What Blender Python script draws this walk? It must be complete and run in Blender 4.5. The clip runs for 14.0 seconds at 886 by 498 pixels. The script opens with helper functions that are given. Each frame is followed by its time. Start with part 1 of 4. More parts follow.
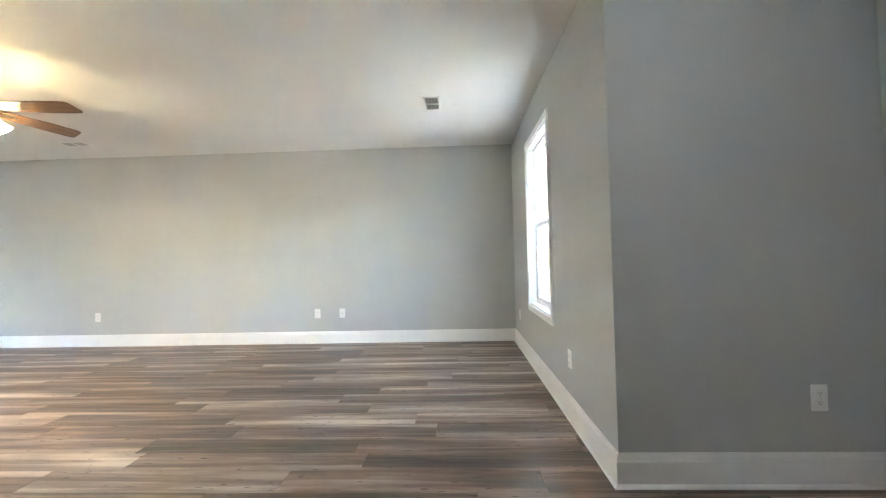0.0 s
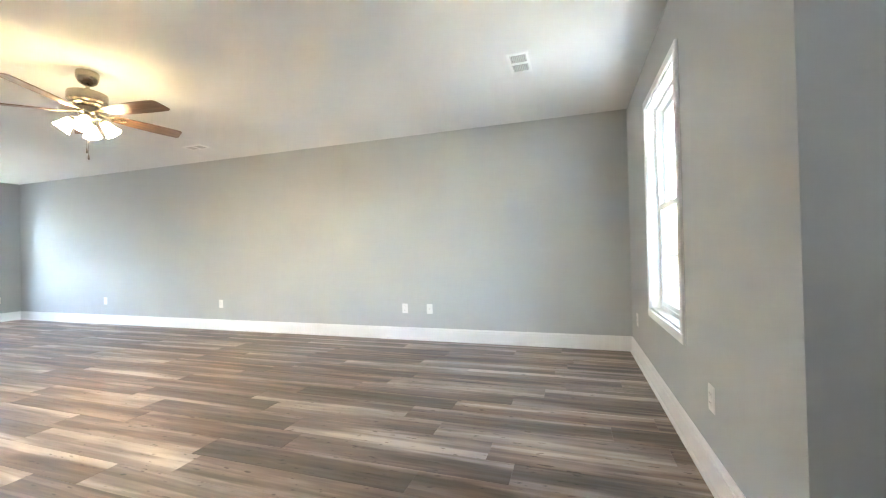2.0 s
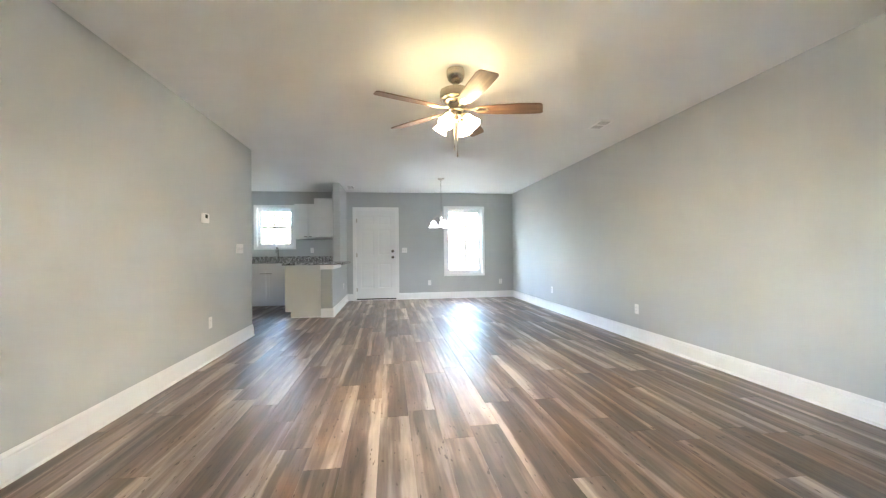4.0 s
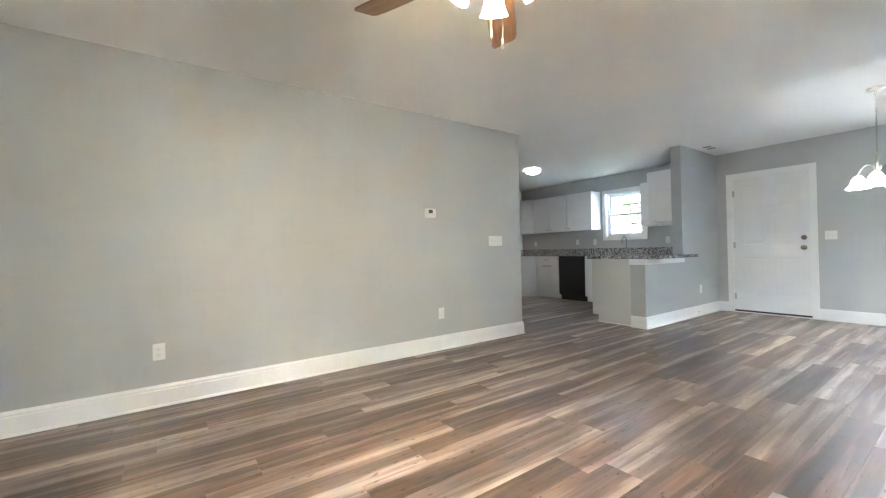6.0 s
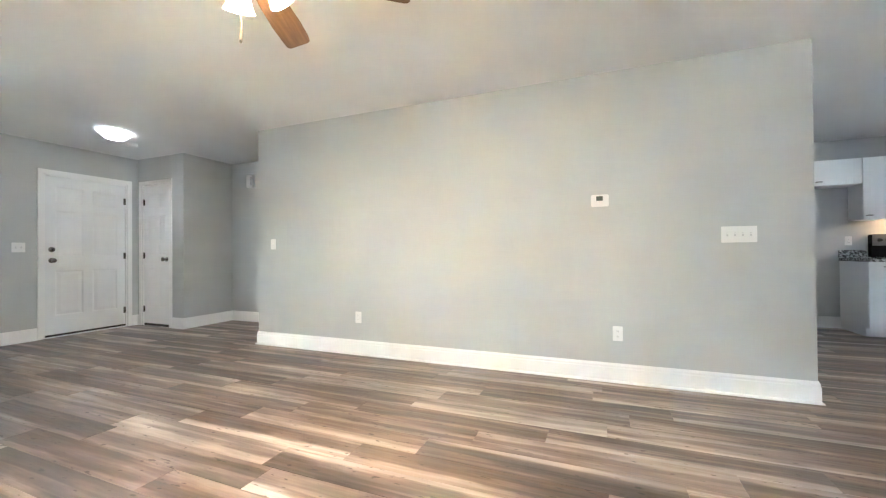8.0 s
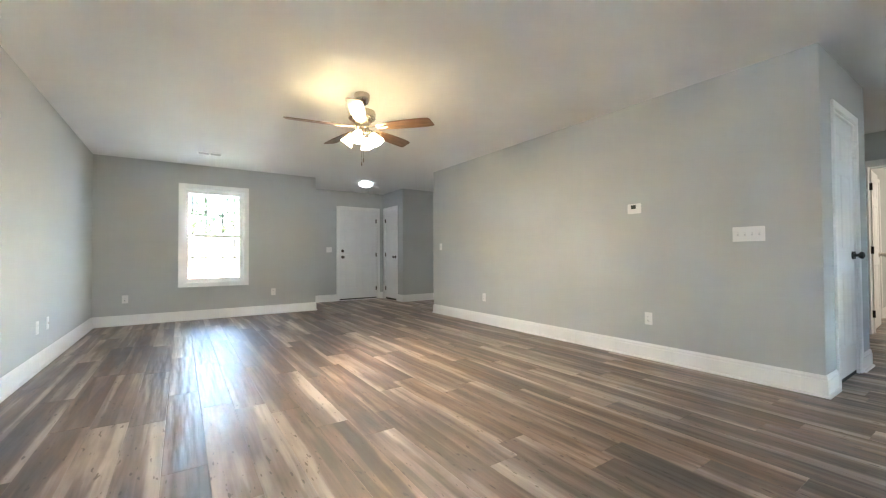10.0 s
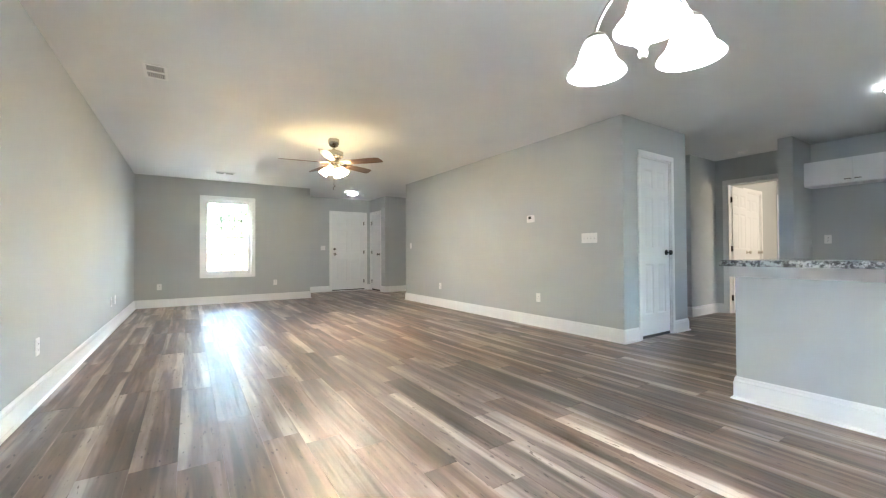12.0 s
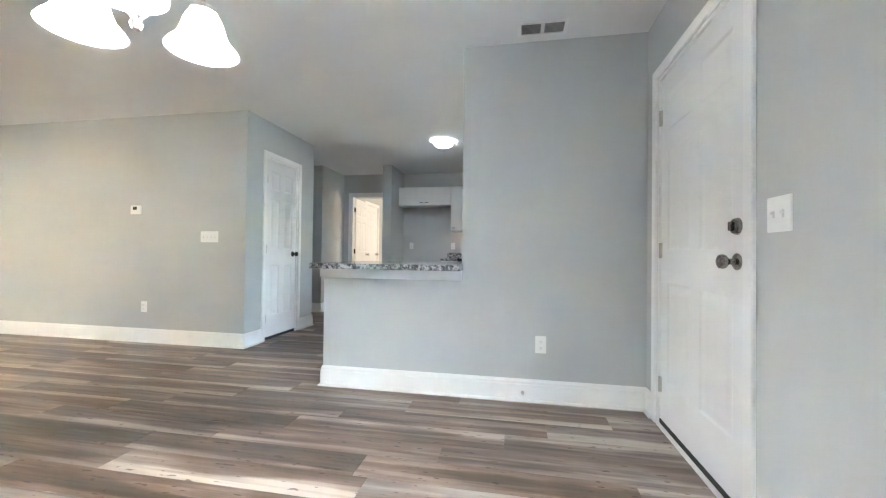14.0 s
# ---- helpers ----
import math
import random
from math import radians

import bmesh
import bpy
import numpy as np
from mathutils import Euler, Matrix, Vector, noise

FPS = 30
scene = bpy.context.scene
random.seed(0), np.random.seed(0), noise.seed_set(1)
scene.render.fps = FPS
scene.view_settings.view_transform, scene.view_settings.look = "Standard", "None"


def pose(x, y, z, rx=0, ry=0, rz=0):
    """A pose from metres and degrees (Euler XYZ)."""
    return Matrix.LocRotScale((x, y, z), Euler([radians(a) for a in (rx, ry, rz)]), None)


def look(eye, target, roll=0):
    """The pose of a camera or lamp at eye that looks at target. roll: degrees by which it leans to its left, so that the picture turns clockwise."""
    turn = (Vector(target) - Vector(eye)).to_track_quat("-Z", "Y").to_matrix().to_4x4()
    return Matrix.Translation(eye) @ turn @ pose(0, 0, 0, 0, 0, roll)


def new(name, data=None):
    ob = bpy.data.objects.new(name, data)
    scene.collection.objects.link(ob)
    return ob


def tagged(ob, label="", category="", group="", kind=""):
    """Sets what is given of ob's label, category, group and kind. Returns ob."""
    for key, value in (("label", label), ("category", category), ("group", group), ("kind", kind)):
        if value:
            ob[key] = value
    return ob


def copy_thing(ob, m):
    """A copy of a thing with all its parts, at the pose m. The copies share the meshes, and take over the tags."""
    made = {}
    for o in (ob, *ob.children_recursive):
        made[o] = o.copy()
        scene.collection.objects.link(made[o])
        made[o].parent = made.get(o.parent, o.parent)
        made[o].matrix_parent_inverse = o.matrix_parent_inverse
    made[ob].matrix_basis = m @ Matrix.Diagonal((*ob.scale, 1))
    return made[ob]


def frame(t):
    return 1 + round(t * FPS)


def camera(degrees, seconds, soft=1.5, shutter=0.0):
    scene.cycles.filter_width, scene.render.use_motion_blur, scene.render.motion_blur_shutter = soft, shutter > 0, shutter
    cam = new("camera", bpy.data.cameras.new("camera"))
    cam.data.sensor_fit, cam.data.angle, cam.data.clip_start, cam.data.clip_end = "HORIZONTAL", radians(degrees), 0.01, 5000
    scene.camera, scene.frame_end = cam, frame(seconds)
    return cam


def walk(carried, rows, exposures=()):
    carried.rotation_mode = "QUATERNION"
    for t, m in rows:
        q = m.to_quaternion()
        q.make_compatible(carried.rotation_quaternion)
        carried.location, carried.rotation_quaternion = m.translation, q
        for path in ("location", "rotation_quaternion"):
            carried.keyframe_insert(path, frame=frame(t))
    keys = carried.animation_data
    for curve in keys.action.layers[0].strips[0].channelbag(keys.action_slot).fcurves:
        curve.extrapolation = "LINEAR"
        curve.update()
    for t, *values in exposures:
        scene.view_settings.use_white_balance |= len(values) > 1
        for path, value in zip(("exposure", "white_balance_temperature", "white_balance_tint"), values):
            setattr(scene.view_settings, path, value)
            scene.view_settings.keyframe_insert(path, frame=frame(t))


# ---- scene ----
cam = camera(97.2, 14.0, soft=1.2)
PATH = [
    (0, (0.69, 4.878, 1.027), (0.768, 2.88, 1.077), -1.3),
    (0.5, (0.626, 4.943, 0.99), (0.216, 2.986, 1.035), -1.1),
    (1, (0.604, 4.915, 0.998), (0.041, 2.996, 1.034), -0.9),
    (1.5, (0.598, 4.682, 1.003), (0.561, 2.683, 1.034), -1.1),
    (2, (0.556, 4.323, 1.028), (1.183, 2.424, 1.048), -1.3),
    (2.5, (0.618, 3.952, 1.024), (1.788, 2.33, 1.04), -1.1),
    (3, (0.738, 3.551, 1.071), (2.33, 2.34, 1.081), -1.2),
    (3.2, (0.759, 3.458, 1.071), (2.466, 2.416, 1.085), -1.0),
    (5.5, (2.407, 1.574, 1.038), (3.958, 2.836, 1.047), -1.2),
    (6, (2.948, 1.322, 1.034), (4.103, 2.955, 1.043), -1.3),
    (6.5, (3.553, 1.167, 1.012), (4.28, 3.031, 1.035), -1.5),
    (7, (4.234, 1.17, 1.007), (4.476, 3.156, 1.033), -1.2),
    (7.5, (4.806, 1.343, 1.028), (4.572, 3.329, 1.045), -0.9),
    (8, (5.187, 1.347, 1.023), (4.431, 3.199, 1.042), -0.5),
    (8.5, (5.644, 1.216, 1.027), (4.462, 2.83, 1.046), -0.5),
    (9, (6.173, 1.097, 1.026), (4.738, 2.491, 1.045), -0.8),
    (9.2, (6.396, 1.103, 1.018), (4.882, 2.41, 1.043), -0.9),
    (11.3, (8.427, 0.874, 0.943), (6.724, 1.922, 0.979), -0.2),
    (11.5, (8.559, 0.864, 0.945), (6.86, 1.92, 0.974), -0.4),
    (12, (8.928, 0.829, 0.959), (7.251, 1.919, 0.985), -0.3),
    (12.5, (9.196, 0.879, 0.951), (7.603, 2.088, 0.974), -0.1),
    (13, (9.323, 0.946, 0.968), (7.957, 2.407, 0.991), 0.2),
    (13.5, (9.351, 1.007, 0.968), (8.407, 2.771, 0.995), 0.5),
    (14, (9.223, 1.139, 0.983), (8.854, 3.105, 1.01), 0.7),
]
EXPOSURES = [
    (0, 8.38, 6270, 10), (0.5, 8.59, 6270, 10), (1, 8.76, 6270, 10), (1.5, 8.64, 6270, 10), (2, 8.49, 6270, 10),
    (2.5, 8.3, 6270, 10), (3, 8.16, 6270, 10), (5.5, 8.19, 6200, 9), (6, 8.26, 6080, 9), (6.5, 8.56, 5980, 9),
    (7, 8.71, 5930, 9), (7.5, 8.85, 5930, 9), (8, 8.81, 5980, 9), (8.5, 8.57, 6030, 9), (9, 8.18, 6200, 9),
    (9.2, 8.16, 6200, 9), (11.3, 8.36, 6200, 9), (12.5, 8.38, 6200, 9), (13, 8.29, 6270, 10), (13.5, 8.41, 6270, 10),
    (14, 8.59, 6270, 10),
]
walk(cam, [(t, look(e, g, r)) for t, e, g, r in PATH], EXPOSURES)
SKY, WARM_E, COOL_E, DOME_E, COOK_E, BED_W = 0.15, 0.26, 0.075, 0.12, 2.0, 0.13
WBULB_E, CBULB_E = 6.0, 1.7

# ---- world and light ----
H = 2.44
world = bpy.data.worlds.new("sky")
scene.world = world
world.use_nodes = True
wn = world.node_tree.nodes
sky = wn.new("ShaderNodeTexSky")
sky.sky_type = "NISHITA"
sky.sun_disc = False
sky.sun_elevation = radians(52)
sky.sun_rotation = radians(180)
sky.air_density, sky.dust_density = 1.3, 1.8
wn["Background"].inputs["Strength"].default_value = SKY
world.node_tree.links.new(sky.outputs[0], wn["Background"].inputs[0])

sun = new("sun", bpy.data.lights.new("sun", "SUN"))
sun.data.energy, sun.data.angle, sun.data.color = 4.5, radians(0.6), (1, 0.95, 0.88)
sun.matrix_world = look((0, 0, 0), (0, math.cos(radians(52)), -math.sin(radians(52))))


# ---- materials ----
def nodes_of(name):
    m = bpy.data.materials.new(name)
    m.use_nodes = True
    n = m.node_tree.nodes
    return m, n, m.node_tree.links, n["Principled BSDF"]


def noise_node(n, l, scale, detail=3, coords=None, vec=None):
    t = n.new("ShaderNodeTexNoise")
    t.inputs["Scale"].default_value, t.inputs["Detail"].default_value = scale, detail
    if vec is not None:
        l.new(vec, t.inputs["Vector"])
    return t


def ramp(n, l, src, stops):
    r = n.new("ShaderNodeValToRGB")
    while len(r.color_ramp.elements) < len(stops):
        r.color_ramp.elements.new(0.5)
    for e, (p, c) in zip(r.color_ramp.elements, stops):
        e.position, e.color = p, (*c, 1)
    l.new(src, r.inputs[0])
    return r.outputs[0]


def surface(name, colour, rough=0.5, metal=0.0, vary=0.04, scale=2.0, bump=0.0, bump_scale=200.0, coat=0.0, rough_vary=0.0, spec=0.5):
    """A painted, moulded or metal surface with slow tone variation and a fine relief."""
    m, n, l, b = nodes_of(name)
    tc = n.new("ShaderNodeTexCoord").outputs["Object"]
    t = noise_node(n, l, scale, 4, vec=tc)
    lo = tuple(c * (1 - vary) for c in colour)
    hi = tuple(min(1, c * (1 + vary)) for c in colour)
    l.new(ramp(n, l, t.outputs[0], [(0.3, lo), (0.7, hi)]), b.inputs["Base Color"])
    b.inputs["Roughness"].default_value = rough
    b.inputs["Metallic"].default_value = metal
    b.inputs["Specular IOR Level"].default_value = spec
    b.inputs["Coat Weight"].default_value = coat
    if rough_vary:
        r = n.new("ShaderNodeMapRange")
        r.inputs["To Min"].default_value, r.inputs["To Max"].default_value = rough - rough_vary, rough + rough_vary
        l.new(noise_node(n, l, scale * 6, 3, vec=tc).outputs[0], r.inputs[0])
        l.new(r.outputs[0], b.inputs["Roughness"])
    if bump:
        f = noise_node(n, l, bump_scale, 2, vec=tc)
        bp = n.new("ShaderNodeBump")
        bp.inputs["Strength"].default_value, bp.inputs["Distance"].default_value = bump, 0.002
        l.new(f.outputs[0], bp.inputs["Height"])
        l.new(bp.outputs[0], b.inputs["Normal"])
    return m


def glow(name, colour, strength):
    m, n, l, b = nodes_of(name)
    b.inputs["Base Color"].default_value = (0.9, 0.9, 0.88, 1)
    b.inputs["Emission Color"].default_value = (*colour, 1)
    b.inputs["Emission Strength"].default_value = strength
    b.inputs["Roughness"].default_value = 0.3
    return m


PW, PL = 0.181, 1.22
Y_OFF = 3.14 - 17 * PW


def plank_material():
    m, n, l, b = nodes_of("vinyl_plank")
    oi = n.new("ShaderNodeObjectInfo").outputs["Random"]
    isl = n.new("ShaderNodeNewGeometry").outputs["Random Per Island"]
    add = n.new("ShaderNodeMath")
    l.new(oi, add.inputs[0]), l.new(isl, add.inputs[1])
    fr = n.new("ShaderNodeMath")
    fr.operation = "FRACT"
    l.new(add.outputs[0], fr.inputs[0])
    rnd = fr.outputs[0]
    pos = n.new("ShaderNodeNewGeometry").outputs["Position"]
    shift = n.new("ShaderNodeVectorMath")
    shift.operation = "MULTIPLY_ADD"
    comb = n.new("ShaderNodeCombineXYZ")
    for s in comb.inputs:
        l.new(rnd, s)
    shift.inputs[1].default_value = (37.0, 91.0, 53.0)
    l.new(comb.outputs[0], shift.inputs[0]), l.new(pos, shift.inputs[2])

    def stretched(sx, sy):
        v = n.new("ShaderNodeVectorMath")
        v.operation = "MULTIPLY"
        v.inputs[1].default_value = (sx, sy, 1)
        l.new(shift.outputs[0], v.inputs[0])
        return v.outputs[0]
    broad = noise_node(n, l, 1.0, 3, vec=stretched(0.8, 7)).outputs[0]
    band = noise_node(n, l, 1.0, 2, vec=stretched(0.55, 12)).outputs[0]
    fine = noise_node(n, l, 1.0, 5, vec=stretched(5, 85)).outputs[0]
    cloud = noise_node(n, l, 1.0, 4, vec=stretched(3.2, 13)).outputs[0]

    def madd(a, f, plus=None, const=0.0):
        x = n.new("ShaderNodeMath")
        x.operation = "MULTIPLY_ADD"
        l.new(a, x.inputs[0])
        x.inputs[1].default_value, x.inputs[2].default_value = f, const
        if plus is not None:
            l.new(plus, x.inputs[2])
        return x.outputs[0]

    def maths(op, a, v):
        x = n.new("ShaderNodeMath")
        x.operation = op
        l.new(a, x.inputs[0])
        x.inputs[1].default_value = v
        return x.outputs[0]

    def span(src, lo, hi, to=(0, 1)):
        x = n.new("ShaderNodeMapRange")
        x.interpolation_type = "SMOOTHSTEP"
        x.inputs["From Min"].default_value, x.inputs["From Max"].default_value = lo, hi
        x.inputs["To Min"].default_value, x.inputs["To Max"].default_value = to
        l.new(src, x.inputs[0])
        return x.outputs[0]
    # pale sapwood along one long edge of each board, its border wandering
    sep = n.new("ShaderNodeSeparateXYZ")
    l.new(pos, sep.inputs[0])
    across = maths("FRACT", madd(sep.outputs[1], 1 / PW, const=-Y_OFF / PW), 1.0)
    side = maths("GREATER_THAN", maths("FRACT", maths("MULTIPLY", rnd, 3.77), 1.0), 0.45)
    flip = n.new("ShaderNodeMix")
    l.new(side, flip.inputs[0]), l.new(across, flip.inputs[2]), l.new(madd(across, -1.0, const=1.0), flip.inputs[3])
    across = flip.outputs[0]
    wander = madd(broad, 1.1, madd(cloud, 0.25, const=-0.675))
    sap = span(madd(rnd, 0.22, madd(wander, 0.55, across)), 0.80, 0.93)
    strip = span(band, 0.53, 0.60)
    tone = madd(strip, 0.13, const=-0.415)
    tone = madd(sap, 0.16, tone)
    tone = madd(broad, 0.72, tone)
    tone = madd(cloud, 0.42, tone)
    tone = madd(rnd, 0.20, tone)
    tone = madd(fine, 0.16, tone)
    col = ramp(n, l, tone, [(0.17, (0.050, 0.034, 0.026)), (0.31, (0.112, 0.079, 0.062)), (0.45, (0.220, 0.167, 0.137)),
                            (0.61, (0.395, 0.328, 0.282)), (0.80, (0.620, 0.550, 0.490))])
    # dark knots and checks
    kn = noise_node(n, l, 1.0, 1, vec=stretched(16, 55)).outputs[0]
    km = ramp(n, l, kn, [(0.265, (0.22, 0.17, 0.14)), (0.32, (1, 1, 1))])
    mul = n.new("ShaderNodeMix")
    mul.data_type, mul.blend_type = "RGBA", "MULTIPLY"
    mul.inputs[0].default_value = 0.85
    l.new(col, mul.inputs[6]), l.new(km, mul.inputs[7])
    # some boards browner, some greyer
    hs = n.new("ShaderNodeHueSaturation")
    other = maths("FRACT", maths("MULTIPLY", rnd, 7.31), 1.0)
    sat = span(madd(cloud, 0.6, madd(other, 0.5, const=-0.05)), 0.1, 0.8, (0.85, 1.38))
    l.new(sat, hs.inputs["Saturation"])
    l.new(mul.outputs[2], hs.inputs["Color"])
    l.new(hs.outputs[0], b.inputs["Base Color"])
    l.new(span(cloud, 0.3, 0.7, (0.42, 0.56)), b.inputs["Roughness"])
    b.inputs["Specular IOR Level"].default_value = 0.6
    b.inputs["Coat Weight"].default_value = 0.32
    b.inputs["Coat Roughness"].default_value = 0.32
    bp = n.new("ShaderNodeBump")
    bp.inputs["Strength"].default_value, bp.inputs["Distance"].default_value = 0.6, 0.0012
    l.new(fine, bp.inputs["Height"])
    wob = noise_node(n, l, 1.0, 1, vec=stretched(2.0, 24)).outputs[0]
    bp2 = n.new("ShaderNodeBump")
    bp2.inputs["Strength"].default_value, bp2.inputs["Distance"].default_value = 1.0, 0.005
    l.new(wob, bp2.inputs["Height"])
    l.new(bp2.outputs[0], bp.inputs["Normal"])
    l.new(bp.outputs[0], b.inputs["Normal"]), l.new(bp.outputs[0], b.inputs["Coat Normal"])
    return m


def granite_material():
    m, n, l, b = nodes_of("granite")
    tc = n.new("ShaderNodeTexCoord").outputs["Object"]
    big = noise_node(n, l, 42, 4, vec=tc).outputs[0]
    vor = n.new("ShaderNodeTexVoronoi")
    vor.inputs["Scale"].default_value = 110
    l.new(tc, vor.inputs["Vector"])
    sm = n.new("ShaderNodeMath")
    sm.operation = "MULTIPLY_ADD"
    sep = n.new("ShaderNodeSeparateColor")
    l.new(vor.outputs["Color"], sep.inputs[0])
    l.new(sep.outputs[0], sm.inputs[0])
    sm.inputs[1].default_value = 0.18
    l.new(big, sm.inputs[2])
    col = ramp(n, l, sm.outputs[0], [(0.44, (0.09, 0.087, 0.088)), (0.52, (0.16, 0.157, 0.158)), (0.58, (0.28, 0.28, 0.285)), (0.64, (0.43, 0.425, 0.42)), (0.70, (0.60, 0.60, 0.60))])
    l.new(col, b.inputs["Base Color"])
    b.inputs["Roughness"].default_value = 0.12
    return m


def brushed(name, colour, rough):
    m, n, l, b = nodes_of(name)
    tc = n.new("ShaderNodeTexCoord").outputs["Object"]
    v = n.new("ShaderNodeVectorMath")
    v.operation, v.inputs[1].default_value = "MULTIPLY", (4, 4, 300)
    l.new(tc, v.inputs[0])
    t = noise_node(n, l, 1.0, 3, vec=v.outputs[0]).outputs[0]
    l.new(ramp(n, l, t, [(0.3, tuple(c * 0.85 for c in colour)), (0.7, colour)]), b.inputs["Base Color"])
    b.inputs["Metallic"].default_value = 1
    b.inputs["Roughness"].default_value = rough
    return m


def blade_wood():
    m, n, l, b = nodes_of("blade_wood")
    tc = n.new("ShaderNodeTexCoord").outputs["Object"]
    v = n.new("ShaderNodeVectorMath")
    v.operation, v.inputs[1].default_value = "MULTIPLY", (4, 60, 4)
    l.new(tc, v.inputs[0])
    t = noise_node(n, l, 1.0, 4, vec=v.outputs[0]).outputs[0]
    l.new(ramp(n, l, t, [(0.3, (0.12, 0.062, 0.036)), (0.7, (0.22, 0.125, 0.075))]), b.inputs["Base Color"])
    b.inputs["Roughness"].default_value = 0.35
    return m


def glass_material():
    m, n, l, b = nodes_of("view_dimming_glass")
    # dark tint put in to dim the overbright daylight seen through the panes
    b.inputs["Base Color"].default_value = (0.14, 0.152, 0.154, 1)
    b.inputs["Transmission Weight"].default_value = 1
    b.inputs["Roughness"].default_value = 0
    b.inputs["IOR"].default_value = 1.45
    return m


def leaves_material(name, lo, hi):
    m, n, l, b = nodes_of(name)
    isl = n.new("ShaderNodeNewGeometry").outputs["Random Per Island"]
    l.new(ramp(n, l, isl, [(0.1, lo), (0.9, hi)]), b.inputs["Base Color"])
    b.inputs["Roughness"].default_value = 0.7
    return m


def ground_material():
    m, n, l, b = nodes_of("lawn_and_clay")
    pos = n.new("ShaderNodeNewGeometry").outputs["Position"]
    t = noise_node(n, l, 0.25, 5, vec=pos).outputs[0]
    f = noise_node(n, l, 9, 4, vec=pos).outputs[0]
    s = n.new("ShaderNodeMath")
    s.operation = "MULTIPLY_ADD"
    l.new(f, s.inputs[0])
    s.inputs[1].default_value = 0.3
    l.new(t, s.inputs[2])
    l.new(ramp(n, l, s.outputs[0], [(0.45, (0.08, 0.11, 0.04)), (0.62, (0.14, 0.15, 0.08)), (0.75, (0.28, 0.17, 0.11))]), b.inputs["Base Color"])
    b.inputs["Roughness"].default_value = 0.95
    return m


WALL = surface("wall_paint", (0.510, 0.530, 0.531), 0.85, spec=0.3, vary=0.02, scale=1.2, bump=0.10, bump_scale=260, rough_vary=0.04)
CEIL = surface("ceiling_paint", (0.83, 0.84, 0.845), 0.8, vary=0.015, scale=1.5, bump=0.2, bump_scale=180)
TRIM = surface("trim_paint", (0.88, 0.885, 0.885), 0.3, vary=0.015, scale=3, bump=0.04, bump_scale=90)
DOORP = surface("door_paint", (0.84, 0.85, 0.86), 0.38, vary=0.015, scale=4, bump=0.10, bump_scale=120)
VINYL = surface("window_vinyl", (0.85, 0.86, 0.86), 0.3, vary=0.01)
# white register slats, with the shade between them put into a grey
LOUVRE_SHADED = surface("louvre_metal_shaded", (0.58, 0.58, 0.58), 0.5, vary=0.05)
# white vinyl bars, greyed so their backlit shade is in the colour
GRID_BACKLIT = surface("grid_vinyl_backlit", (0.40, 0.42, 0.44), 0.4, vary=0.01)
PLATE = surface("plate_plastic", (0.84, 0.84, 0.83), 0.3, vary=0.01)
SLOT = surface("slot_shade", (0.6, 0.6, 0.6), 0.4)
DARK = surface("dark_gap", (0.02, 0.02, 0.02), 0.7)
SUB = surface("subfloor", (0.10, 0.08, 0.06), 0.9, vary=0.1)
CAB = surface("cabinet_paint", (0.86, 0.87, 0.88), 0.35, vary=0.015, scale=3)
PANEL = surface("panel_laminate", (0.66, 0.65, 0.62), 0.45, vary=0.02, scale=3, bump=0.05, bump_scale=150)
NICKEL = surface("satin_nickel", (0.55, 0.52, 0.48), 0.28, 1.0, vary=0.05, scale=20)
PEWTER = surface("aged_pewter", (0.25, 0.235, 0.22), 0.2, 1.0, vary=0.15, scale=30)
PULLM = surface("dark_nickel", (0.30, 0.29, 0.28), 0.3, 1.0, vary=0.05, scale=20)
BLACKM = surface("black_hinge", (0.03, 0.03, 0.03), 0.4, 0.6)
FANM = surface("antique_nickel", (0.47, 0.42, 0.36), 0.26, 1.0, vary=0.08, scale=20)
CHROME = surface("chrome", (0.5, 0.5, 0.51), 0.14, 1.0, vary=0.02)
STEEL = brushed("stainless", (0.25, 0.245, 0.24), 0.34)
DSTEEL = brushed("black_stainless", (0.065, 0.063, 0.064), 0.32)
GUARD = brushed("control_panel_steel", (0.20, 0.195, 0.19), 0.5)
BGLASS = surface("black_glass", (0.012, 0.012, 0.014), 0.06, 0.0, vary=0.1, spec=0.06)
BLACKP = surface("black_plastic", (0.02, 0.02, 0.022), 0.4)
SCREEN = surface("lcd_screen", (0.05, 0.06, 0.05), 0.2)
GLASS = glass_material()
PLANK = plank_material()
GRANITE = granite_material()
BLADE = blade_wood()
WARM = glow("warm_shade_glass", (1.0, 0.73, 0.36), WARM_E)
COOL = glow("cool_shade_glass", (0.93, 0.97, 1.0), COOL_E)
WBULB = glow("warm_bulb", (1.0, 0.83, 0.63), WBULB_E)
CBULB = glow("cool_bulb", (0.95, 0.97, 1.0), CBULB_E)
DOME = glow("dome_glass", (0.93, 0.97, 1.0), DOME_E)
COOKL = glow("cooktop_bulb", (1.0, 0.62, 0.3), COOK_E)
GROUND = ground_material()
ASPHALT = surface("asphalt", (0.12, 0.12, 0.12), 0.9, vary=0.2, scale=3, bump=0.4, bump_scale=60)
CONCRETE = surface("concrete", (0.36, 0.35, 0.33), 0.9, vary=0.12, scale=1.5, bump=0.3, bump_scale=40)
BARK = surface("bark", (0.12, 0.09, 0.07), 0.9, vary=0.3, scale=6, bump=0.5, bump_scale=30)
LEAF = leaves_material("leaves", (0.05, 0.09, 0.025), (0.12, 0.18, 0.06))


